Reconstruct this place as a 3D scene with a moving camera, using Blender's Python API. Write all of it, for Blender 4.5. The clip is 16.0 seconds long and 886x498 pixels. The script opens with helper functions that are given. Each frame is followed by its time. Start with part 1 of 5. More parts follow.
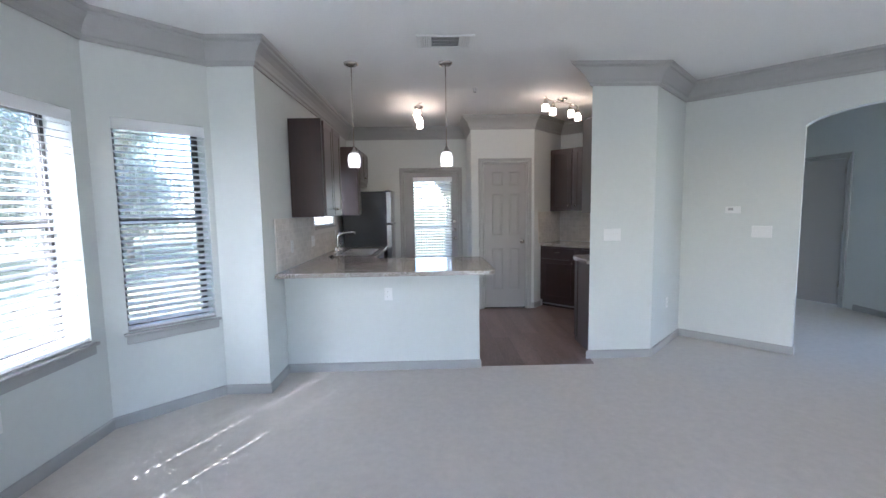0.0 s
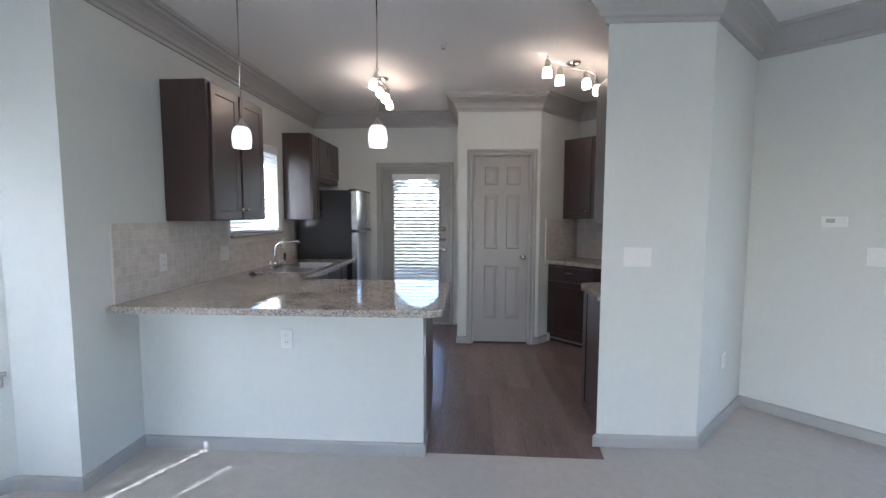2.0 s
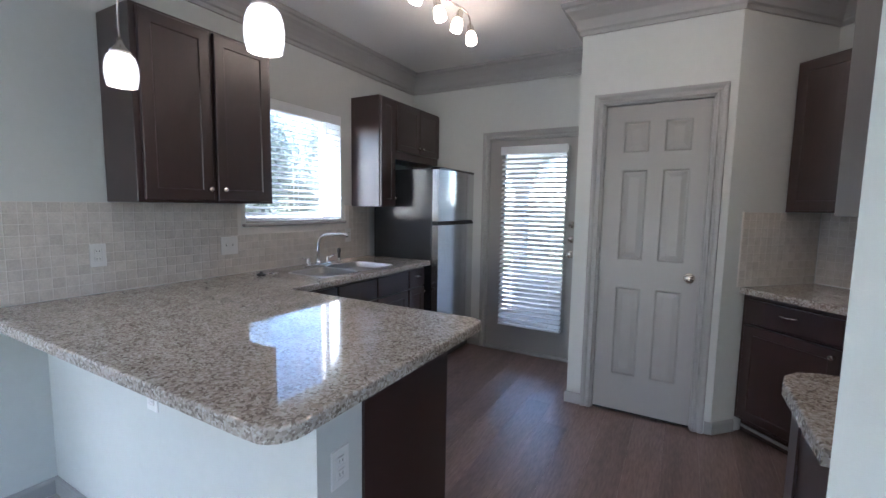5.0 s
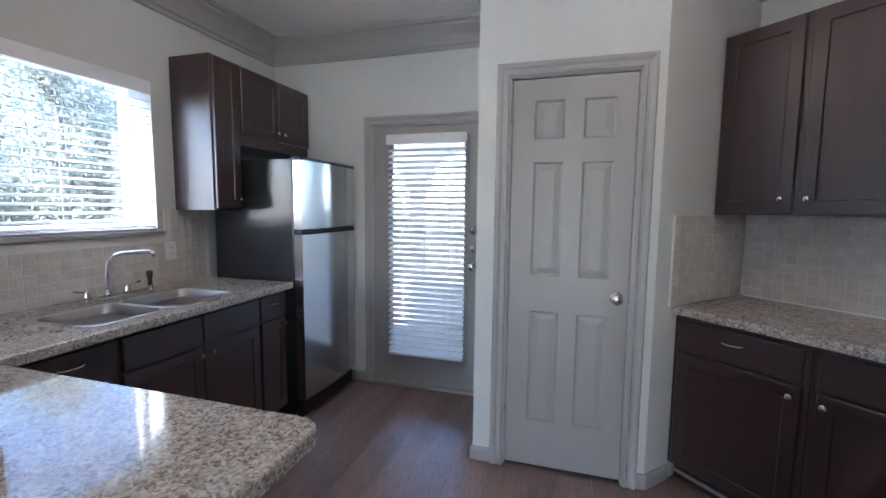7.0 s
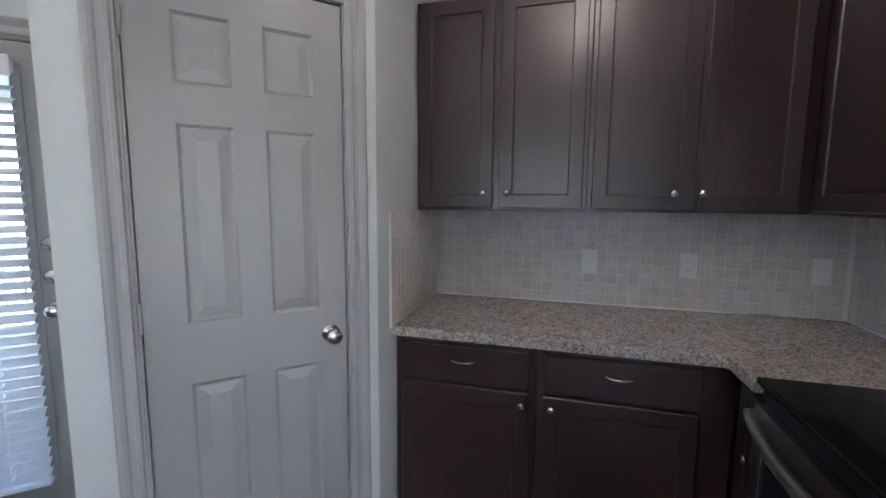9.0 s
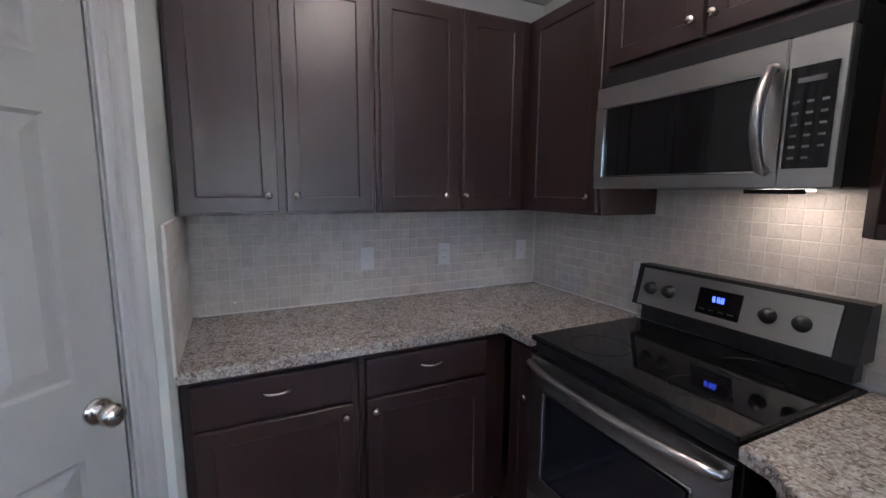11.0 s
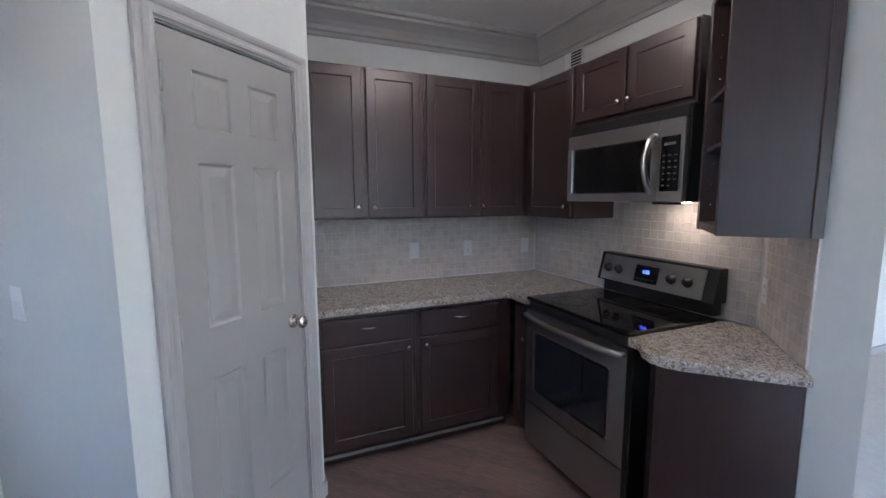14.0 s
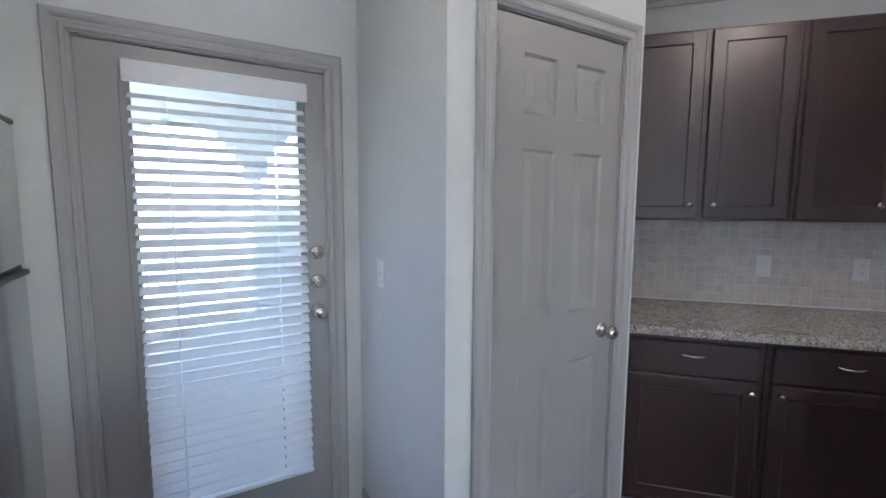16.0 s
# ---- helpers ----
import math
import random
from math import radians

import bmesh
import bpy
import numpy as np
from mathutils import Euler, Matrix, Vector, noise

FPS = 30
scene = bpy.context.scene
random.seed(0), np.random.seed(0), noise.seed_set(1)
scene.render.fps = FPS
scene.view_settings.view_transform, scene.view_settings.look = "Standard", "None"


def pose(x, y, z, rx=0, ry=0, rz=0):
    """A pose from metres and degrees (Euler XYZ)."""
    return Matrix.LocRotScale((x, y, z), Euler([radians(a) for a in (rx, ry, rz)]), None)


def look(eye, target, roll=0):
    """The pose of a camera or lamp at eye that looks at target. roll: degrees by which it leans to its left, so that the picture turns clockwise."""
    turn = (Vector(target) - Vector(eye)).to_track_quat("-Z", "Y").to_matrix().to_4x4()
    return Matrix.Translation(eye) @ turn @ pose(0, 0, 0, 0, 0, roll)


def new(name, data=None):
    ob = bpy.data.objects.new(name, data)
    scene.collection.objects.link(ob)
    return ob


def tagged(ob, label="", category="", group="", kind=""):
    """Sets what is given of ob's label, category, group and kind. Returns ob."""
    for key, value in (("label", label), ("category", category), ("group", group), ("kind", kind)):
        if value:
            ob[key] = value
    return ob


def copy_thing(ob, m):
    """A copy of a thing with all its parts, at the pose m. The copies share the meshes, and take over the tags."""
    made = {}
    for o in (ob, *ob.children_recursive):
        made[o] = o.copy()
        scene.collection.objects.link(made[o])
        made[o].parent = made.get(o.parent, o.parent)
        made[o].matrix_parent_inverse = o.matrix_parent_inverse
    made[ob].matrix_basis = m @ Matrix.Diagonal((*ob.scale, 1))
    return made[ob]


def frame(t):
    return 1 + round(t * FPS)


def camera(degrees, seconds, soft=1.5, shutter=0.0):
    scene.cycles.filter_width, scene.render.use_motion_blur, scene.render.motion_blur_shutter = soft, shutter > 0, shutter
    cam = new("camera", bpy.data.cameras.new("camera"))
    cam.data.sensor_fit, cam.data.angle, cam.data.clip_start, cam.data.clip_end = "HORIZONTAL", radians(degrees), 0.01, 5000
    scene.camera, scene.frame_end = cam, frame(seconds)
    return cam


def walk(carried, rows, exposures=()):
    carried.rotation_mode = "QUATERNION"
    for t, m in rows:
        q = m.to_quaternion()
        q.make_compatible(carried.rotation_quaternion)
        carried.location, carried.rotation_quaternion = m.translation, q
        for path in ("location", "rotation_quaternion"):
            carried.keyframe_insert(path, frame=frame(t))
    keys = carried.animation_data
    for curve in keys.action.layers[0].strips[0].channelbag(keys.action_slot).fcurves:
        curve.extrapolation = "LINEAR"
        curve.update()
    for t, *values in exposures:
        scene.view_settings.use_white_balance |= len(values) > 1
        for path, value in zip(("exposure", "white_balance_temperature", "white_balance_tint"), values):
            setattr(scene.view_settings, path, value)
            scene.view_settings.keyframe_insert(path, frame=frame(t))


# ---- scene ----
cam = camera(92.3, 16.0)
PATH = [
    (0, (0.077, 0.414, 1.44), (0.128, 2.404, 1.251), -0.9),
    (0.5, (0.248, 0.744, 1.435), (0.256, 2.734, 1.231), -0.9),
    (1, (0.406, 1.076, 1.426), (0.368, 3.066, 1.232), -0.4),
    (1.5, (0.552, 1.437, 1.424), (0.499, 3.428, 1.237), 0.1),
    (2, (0.75, 1.765, 1.425), (0.639, 3.755, 1.263), 0.1),
    (2.5, (0.921, 2.074, 1.417), (0.66, 4.052, 1.281), 0.4),
    (3, (1.069, 2.392, 1.405), (0.63, 4.337, 1.256), 0.6),
    (3.5, (1.195, 2.661, 1.383), (0.569, 4.553, 1.221), 0.2),
    (4, (1.303, 2.911, 1.382), (0.472, 4.722, 1.203), -0.2),
    (4.2, (1.32, 3.016, 1.374), (0.427, 4.796, 1.189), -0.3),
    (6.3, (1.287, 4.004, 1.405), (0.286, 5.723, 1.197), 1.3),
    (6.5, (1.225, 4.072, 1.397), (0.345, 5.857, 1.192), 1.3),
    (7, (1.138, 4.231, 1.398), (0.569, 6.139, 1.205), 0.6),
    (7.5, (1.072, 4.421, 1.41), (0.843, 6.398, 1.212), -0.2),
    (8, (1.028, 4.603, 1.415), (1.193, 6.585, 1.201), -0.4),
    (8.5, (0.997, 4.823, 1.419), (1.6, 6.715, 1.187), 0.1),
    (9, (1.005, 5.038, 1.423), (1.974, 6.772, 1.193), 0.4),
    (9.5, (1.048, 5.254, 1.434), (2.344, 6.758, 1.192), 0.2),
    (10, (1.018, 5.404, 1.443), (2.608, 6.594, 1.201), 0.1),
    (10.2, (0.985, 5.443, 1.454), (2.667, 6.495, 1.202), 0.3),
    (12.3, (0.231, 5.327, 1.501), (2.163, 5.784, 1.252), -0.2),
    (12.5, (0.159, 5.312, 1.508), (2.092, 5.771, 1.278), -0.0),
    (13, (0.032, 5.259, 1.519), (1.957, 5.755, 1.294), 0.2),
    (13.5, (-0.062, 5.208, 1.517), (1.826, 5.820, 1.272), -0.0),
    (14, (-0.13, 5.164, 1.516), (1.714, 5.900, 1.272), -0.2),
    (14.5, (-0.167, 5.18, 1.506), (1.605, 6.075, 1.263), 0.0),
    (15, (-0.138, 5.209, 1.493), (1.463, 6.380, 1.244), -0.0),
    (15.5, (-0.091, 5.271, 1.466), (1.244, 6.742, 1.236), 0.2),
    (16, (-0.004, 5.379, 1.443), (0.987, 7.104, 1.241), 0.3),
]
EXPOSURES = [(0.0, 3.36, 5350, 16), (2.5, 3.26, 5400, 16), (4.0, 3.26, 5350, 16), (6.5, 3.6, 5050, 15), (8.0, 3.61, 5120, 16), (9.5, 3.74, 4950, 15), (12.5, 3.87, 4960, 15), (14.5, 3.89, 4960, 15), (16.0, 3.78, 5020, 14)]
walk(cam, [(t, look(eye, target, roll)) for t, eye, target, roll in PATH], EXPOSURES)

# ---- sky, sun ----
world = bpy.data.worlds.new("sky")
scene.world = world
world.use_nodes = True
wn = world.node_tree.nodes
sky = wn.new("ShaderNodeTexSky")
sky.sky_type, sky.sun_disc = "NISHITA", False
SUN_EL, SUN_DIR = radians(35.2), Vector((0.443, 0.897))
sky.sun_elevation, sky.sun_rotation = SUN_EL, math.atan2(-SUN_DIR.x, -SUN_DIR.y)
bg = wn["Background"]
bg.inputs["Strength"].default_value = 0.15
world.node_tree.links.new(sky.outputs["Color"], bg.inputs["Color"])
sun = new("sun", bpy.data.lights.new("sun", "SUN"))
sun.data.energy, sun.data.angle, sun.data.color = 4.0, radians(0.5), (1.0, 0.95, 0.88)
sun.matrix_world = look((-20, -40, 40), (-20 + SUN_DIR.x, -40 + SUN_DIR.y, 40 - math.tan(SUN_EL)))


# ---- materials ----
def mat(name, color, rough=0.5, metal=0.0, var=0.08, scale=3.0, fine=60.0, bump=0.0, bump_scale=120.0,
        stretch=(1, 1, 1), spec=0.5, coat=0.0, rand=0.0, rough_var=0.0):
    m = bpy.data.materials.new(name)
    m.use_nodes = True
    n, l = m.node_tree.nodes, m.node_tree.links
    b = n["Principled BSDF"]
    geo = n.new("ShaderNodeNewGeometry")
    mp = n.new("ShaderNodeMapping")
    mp.inputs["Scale"].default_value = stretch
    l.new(geo.outputs["Position"], mp.inputs["Vector"])
    big, small = n.new("ShaderNodeTexNoise"), n.new("ShaderNodeTexNoise")
    big.inputs["Scale"].default_value, small.inputs["Scale"].default_value = scale, fine
    big.inputs["Detail"].default_value, small.inputs["Detail"].default_value = 4, 3
    for x in (big, small):
        l.new(mp.outputs["Vector"], x.inputs["Vector"])
    add = n.new("ShaderNodeMath")
    add.operation = "ADD"
    l.new(big.outputs["Fac"], add.inputs[0])
    l.new(small.outputs["Fac"], add.inputs[1])
    rng = n.new("ShaderNodeMapRange")
    rng.inputs["From Min"].default_value, rng.inputs["From Max"].default_value = 0.6, 1.4
    rng.inputs["To Min"].default_value, rng.inputs["To Max"].default_value = 1 - var, 1 + var
    l.new(add.outputs[0], rng.inputs["Value"])
    fac = rng.outputs["Result"]
    if rand:
        info = n.new("ShaderNodeObjectInfo")
        r2 = n.new("ShaderNodeMapRange")
        r2.inputs["To Min"].default_value, r2.inputs["To Max"].default_value = 1 - rand, 1 + rand
        l.new(info.outputs["Random"], r2.inputs["Value"])
        mul = n.new("ShaderNodeMath")
        mul.operation = "MULTIPLY"
        l.new(fac, mul.inputs[0])
        l.new(r2.outputs["Result"], mul.inputs[1])
        fac = mul.outputs[0]
    vm = n.new("ShaderNodeVectorMath")
    vm.operation = "SCALE"
    vm.inputs[0].default_value = color
    l.new(fac, vm.inputs["Scale"])
    l.new(vm.outputs["Vector"], b.inputs["Base Color"])
    b.inputs["Roughness"].default_value, b.inputs["Metallic"].default_value = rough, metal
    b.inputs["Specular IOR Level"].default_value, b.inputs["Coat Weight"].default_value = spec, coat
    b.inputs["Coat Roughness"].default_value = 0.31
    if rough_var:
        r3 = n.new("ShaderNodeMapRange")
        r3.inputs["To Min"].default_value, r3.inputs["To Max"].default_value = rough - rough_var, rough + rough_var
        l.new(big.outputs["Fac"], r3.inputs["Value"])
        l.new(r3.outputs["Result"], b.inputs["Roughness"])
    if bump:
        bn = n.new("ShaderNodeTexNoise")
        bn.inputs["Scale"].default_value, bn.inputs["Detail"].default_value = bump_scale, 3
        l.new(mp.outputs["Vector"], bn.inputs["Vector"])
        bu = n.new("ShaderNodeBump")
        bu.inputs["Strength"].default_value, bu.inputs["Distance"].default_value = bump, 0.004
        l.new(bn.outputs["Fac"], bu.inputs["Height"])
        l.new(bu.outputs["Normal"], b.inputs["Normal"])
    return m


def glow(name, color, strength):
    m = bpy.data.materials.new(name)
    m.use_nodes = True
    b = m.node_tree.nodes["Principled BSDF"]
    b.inputs["Base Color"].default_value = (0.85, 0.82, 0.78, 1)
    b.inputs["Roughness"].default_value = 0.25
    b.inputs["Emission Color"].default_value = (*color, 1)
    b.inputs["Emission Strength"].default_value = strength
    return m


def glass_mat(name, tint, rough=0.0):
    m = bpy.data.materials.new(name)
    m.use_nodes = True
    b = m.node_tree.nodes["Principled BSDF"]
    b.inputs["Base Color"].default_value = (*tint, 1)
    b.inputs["Roughness"].default_value = rough
    b.inputs["Transmission Weight"].default_value = 1.0
    b.inputs["IOR"].default_value = 1.45
    return m


def granite_mat():
    m = bpy.data.materials.new("granite")
    m.use_nodes = True
    n, l = m.node_tree.nodes, m.node_tree.links
    b = n["Principled BSDF"]
    geo = n.new("ShaderNodeNewGeometry")
    warp = n.new("ShaderNodeTexNoise")
    warp.inputs["Scale"].default_value = 40
    l.new(geo.outputs["Position"], warp.inputs["Vector"])
    off = n.new("ShaderNodeVectorMath")
    off.operation = "MULTIPLY_ADD"
    off.inputs[1].default_value = (0.02, 0.02, 0.02)
    l.new(warp.outputs["Color"], off.inputs[0])
    l.new(geo.outputs["Position"], off.inputs[2])
    vor = n.new("ShaderNodeTexVoronoi")
    vor.inputs["Scale"].default_value = 145
    l.new(off.outputs["Vector"], vor.inputs["Vector"])
    sep = n.new("ShaderNodeSeparateColor")
    l.new(vor.outputs["Color"], sep.inputs["Color"])
    ramp = n.new("ShaderNodeValToRGB")
    e = ramp.color_ramp.elements
    ramp.color_ramp.interpolation = "CONSTANT"
    e[0].position, e[0].color = 0.0, (0.17, 0.145, 0.125, 1)
    e[1].position, e[1].color = 0.10, (0.24, 0.21, 0.185, 1)
    for p, c in ((0.26, (0.315, 0.28, 0.245, 1)), (0.45, (0.385, 0.352, 0.315, 1)), (0.7, (0.44, 0.415, 0.38, 1)), (0.88, (0.505, 0.488, 0.46, 1))):
        k = e.new(p)
        k.color = c
    blot = n.new("ShaderNodeTexNoise")
    blot.inputs["Scale"].default_value, blot.inputs["Detail"].default_value = 14, 3
    l.new(geo.outputs["Position"], blot.inputs["Vector"])
    mix = n.new("ShaderNodeMath")
    mix.operation = "MULTIPLY_ADD"
    mix.inputs[1].default_value = 0.7
    l.new(blot.outputs["Fac"], mix.inputs[0])
    sub = n.new("ShaderNodeMath")
    sub.operation = "SUBTRACT"
    sub.inputs[1].default_value = 0.35
    l.new(sep.outputs[0], sub.inputs[0])
    l.new(sub.outputs[0], mix.inputs[2])
    l.new(mix.outputs[0], ramp.inputs["Fac"])
    l.new(ramp.outputs["Color"], b.inputs["Base Color"])
    b.inputs["Roughness"].default_value = 0.035
    return m


def plank_mat():
    m = mat("wood_plank", (0.192, 0.138, 0.124), 0.36, var=0.42, scale=1.6, fine=14, stretch=(7, 0.9, 7), bump=0.08, bump_scale=10, rand=0.14, rough_var=0.06)
    return m


def leaf_mat():
    """Leaves that pass part of the sunlight."""
    m = mat("leaves", (0.15, 0.155, 0.11), 0.5, var=0.4, scale=1.5, fine=12)
    n, l = m.node_tree.nodes, m.node_tree.links
    thin, mix = n.new("ShaderNodeBsdfTranslucent"), n.new("ShaderNodeMixShader")
    thin.inputs["Color"].default_value = (0.46, 0.47, 0.38, 1)
    mix.inputs["Fac"].default_value = 0.65
    l.new(n["Principled BSDF"].outputs[0], mix.inputs[1])
    l.new(thin.outputs[0], mix.inputs[2])
    l.new(mix.outputs[0], n["Material Output"].inputs["Surface"])
    return m


PAINT = mat("wall_paint", (0.552, 0.573, 0.556), 0.75, var=0.025, scale=1.3, fine=25, bump=0.12, bump_scale=220)
CEIL = mat("ceiling_paint", (0.74, 0.735, 0.72), 0.9, var=0.03, scale=1.0, fine=60, bump=0.3, bump_scale=150)
TRIM = mat("trim_paint", (0.335, 0.332, 0.325), 0.42, var=0.012, scale=2, fine=30, bump=0.03, bump_scale=160)
DOORP = mat("door_paint", (0.282, 0.276, 0.268), 0.38, var=0.015, scale=2, fine=30, bump=0.04, bump_scale=140, stretch=(3, 3, 0.5))
CARPET = mat("carpet", (0.575, 0.535, 0.49), 0.95, var=0.08, scale=22, fine=260, bump=0.9, bump_scale=420, spec=0.1)
PLANK = plank_mat()
SUB = mat("subfloor", (0.06, 0.05, 0.045), 0.9)
CAB = mat("espresso_wood", (0.027, 0.0108, 0.0102), 0.42, var=0.35, scale=4, fine=40, stretch=(6, 6, 0.6), bump=0.05, bump_scale=60, coat=0.7, rough_var=0.06, spec=0.5)
CABIN = mat("cabinet_inside", (0.03, 0.018, 0.015), 0.6, var=0.15)
GRAN = granite_mat()
TILE = mat("travertine_tile", (0.525, 0.49, 0.447), 0.4, var=0.17, scale=22, fine=120, bump=0.08, bump_scale=200, rand=0.075)
GROUT = mat("grout", (0.64, 0.615, 0.58), 0.9, var=0.06)
STEEL = mat("stainless_steel", (0.52, 0.51, 0.50), 0.30, 1.0, var=0.06, scale=3, fine=90, stretch=(1, 1, 30), rough_var=0.05)
STEELV = mat("stainless_door", (0.60, 0.60, 0.61), 0.17, 1.0, var=0.03, scale=3, fine=90, stretch=(1, 1, 30))
OVEN = mat("dark_stainless", (0.40, 0.395, 0.395), 0.3, 1.0, var=0.05, scale=3, fine=90, stretch=(1, 1, 30), rough_var=0.04)
SINK = mat("sink_steel", (0.36, 0.355, 0.35), 0.34, 1.0, var=0.05, scale=10, fine=80)
NICKEL = mat("brushed_nickel", (0.62, 0.58, 0.53), 0.24, 1.0, var=0.04)
CHROME = mat("chrome", (0.75, 0.75, 0.76), 0.08, 1.0, var=0.02)
BLACK = mat("black_plastic", (0.012, 0.012, 0.013), 0.35, var=0.15)
FRSIDE = mat("fridge_side", (0.022, 0.023, 0.027), 0.17, var=0.15, scale=6, fine=200, bump=0.04, bump_scale=300)
BGLASS = mat("black_glass", (0.006, 0.006, 0.007), 0.05, var=0.05)
OVENG = mat("oven_glass", (0.012, 0.013, 0.016), 0.08, var=0.2)
WHITE = mat("white_plastic", (0.68, 0.68, 0.67), 0.4, var=0.02)
SLAT = mat("blind_slat", (0.80, 0.81, 0.82), 0.45, var=0.03)
thin_ = SLAT.node_tree.nodes.new("ShaderNodeBsdfTranslucent")
thin_.inputs["Color"].default_value = (0.88, 0.89, 0.9, 1)
blend_ = SLAT.node_tree.nodes.new("ShaderNodeMixShader")
blend_.inputs["Fac"].default_value = 0.28
SLAT.node_tree.links.new(SLAT.node_tree.nodes["Principled BSDF"].outputs[0], blend_.inputs[1])
SLAT.node_tree.links.new(thin_.outputs[0], blend_.inputs[2])
SLAT.node_tree.links.new(blend_.outputs[0], SLAT.node_tree.nodes["Material Output"].inputs["Surface"])
BRONZE = mat("bronze_frame", (0.035, 0.032, 0.03), 0.5, var=0.1)
DARKGAP = mat("shadow_gap", (0.02, 0.02, 0.02), 0.9)
PANE = glass_mat("tinted_window_glass", (0.68, 0.70, 0.71))
DPANE = glass_mat("door_glass", (0.97, 0.98, 0.98))
SHADE = glow("frosted_shade", (1.0, 0.74, 0.5), 2.9)
PEND = glow("pendant_glass", (1.0, 0.90, 0.78), 0.16)
BULB = glow("lamp_bulb", (1.0, 0.76, 0.52), 9.0)
HOODL = glow("hood_lamp", (1.0, 0.72, 0.45), 2.6)
BLUE = glow("display_blue", (0.04, 0.10, 1.0), 0.16)
RINGS = mat("ring_print", (0.012, 0.012, 0.013), 0.2, var=0.05)
# grey of the key print, also the painted shade behind the ceiling vent
PRINT_SHADE = mat("key_print_and_duct_shade", (0.11, 0.11, 0.12), 0.5, var=0.02)
STUCCO = mat("stucco", (0.76, 0.74, 0.71), 0.9, var=0.06, bump=0.3, bump_scale=60)
GRASS = mat("lawn", (0.24, 0.23, 0.13), 0.95, var=0.35, scale=0.6, fine=8, bump=0.5, bump_scale=20)
LEAF = leaf_mat()
BARK = mat("bark", (0.2, 0.17, 0.145), 0.9, var=0.3, bump=0.5, bump_scale=30)
CONC = mat("concrete", (0.30, 0.285, 0.275), 0.9, var=0.1, bump=0.2, bump_scale=60)


# ---- builders ----
def bx(bm, x0, x1, y0, y1, z0, z1, bev=0.0, seg=1):
    got = bmesh.ops.create_cube(bm, size=1.0)
    vs = got["verts"]
    for v in vs:
        v.co = Vector((x0 if v.co.x < 0 else x1, y0 if v.co.y < 0 else y1, z0 if v.co.z < 0 else z1))
    if bev:
        es = list({e for v in vs for e in v.link_edges})
        bmesh.ops.bevel(bm, geom=es, offset=bev, segments=seg, affect="EDGES", profile=0.5)
    return bm


def box(x0, x1, y0, y1, z0, z1, bev=0.0, seg=1):
    return bx(bmesh.new(), x0, x1, y0, y1, z0, z1, bev, seg)


def lathe(bm, prof, m=Matrix(), n=20):
    rings = []
    for r, z in prof:
        if r < 1e-5:
            rings.append([bm.verts.new(m @ Vector((0, 0, z)))])
        else:
            rings.append([bm.verts.new(m @ Vector((r * math.cos(2 * math.pi * k / n), r * math.sin(2 * math.pi * k / n), z))) for k in range(n)])
    for a, b in zip(rings, rings[1:]):
        for k in range(n):
            j = (k + 1) % n
            if len(a) == 1 and len(b) > 1:
                f = bm.faces.new((a[0], b[k], b[j]))
            elif len(b) == 1 and len(a) > 1:
                f = bm.faces.new((a[k], b[0], a[j]))
            elif len(a) > 1:
                f = bm.faces.new((a[k], b[k], b[j], a[j]))
            else:
                continue
            f.smooth = True
    return bm


def tube(bm, pts, r, n=10, cap=True):
    pts = [Vector(p) for p in pts]
    rings, up = [], None
    for i, p in enumerate(pts):
        d = (pts[min(i + 1, len(pts) - 1)] - pts[max(i - 1, 0)]).normalized()
        if up is None:
            up = d.orthogonal().normalized()
        up = (up - d * up.dot(d)).normalized()
        side = d.cross(up)
        rr = r[i] if isinstance(r, (list, tuple)) else r
        rings.append([bm.verts.new(p + rr * (math.cos(2 * math.pi * k / n) * up + math.sin(2 * math.pi * k / n) * side)) for k in range(n)])
    for a, b in zip(rings, rings[1:]):
        for k in range(n):
            f = bm.faces.new((a[k], a[(k + 1) % n], b[(k + 1) % n], b[k]))
            f.smooth = True
    if cap:
        bm.faces.new(rings[0][::-1])
        bm.faces.new(rings[-1])
    return bm


def slab(outer, z0, z1, holes=(), bev=0.0):
    bm = bmesh.new()
    edges = []
    for loop in (outer, *holes):
        vs = [bm.verts.new((x, y, z1)) for x, y in loop]
        edges += [bm.edges.new((vs[k], vs[(k + 1) % len(vs)])) for k in range(len(vs))]
    bmesh.ops.triangle_fill(bm, edges=edges, use_beauty=True, normal=(0, 0, 1))
    got = bmesh.ops.extrude_face_region(bm, geom=list(bm.faces))
    for v in got["geom"]:
        if isinstance(v, bmesh.types.BMVert):
            v.co.z = z0
    bmesh.ops.recalc_face_normals(bm, faces=list(bm.faces))
    if bev:
        es = [e for e in bm.edges if len(e.link_faces) == 2 and abs(e.verts[0].co.z - z1) < 1e-6 and abs(e.verts[1].co.z - z1) < 1e-6
              and e.calc_face_angle(0) > 0.5]
        bmesh.ops.bevel(bm, geom=es, offset=bev, segments=3, affect="EDGES", profile=0.5)
    return bm


def arc(cx, cy, r, a0, a1, n=6):
    return [(cx + r * math.cos(radians(a0 + (a1 - a0) * k / n)), cy + r * math.sin(radians(a0 + (a1 - a0) * k / n))) for k in range(n + 1)]


def mesh_of(name, bm, material):
    bmesh.ops.recalc_face_normals(bm, faces=list(bm.faces))
    me = bpy.data.meshes.new(name)
    bm.to_mesh(me)
    bm.free()
    me.materials.append(material)
    return me


BASES = {}


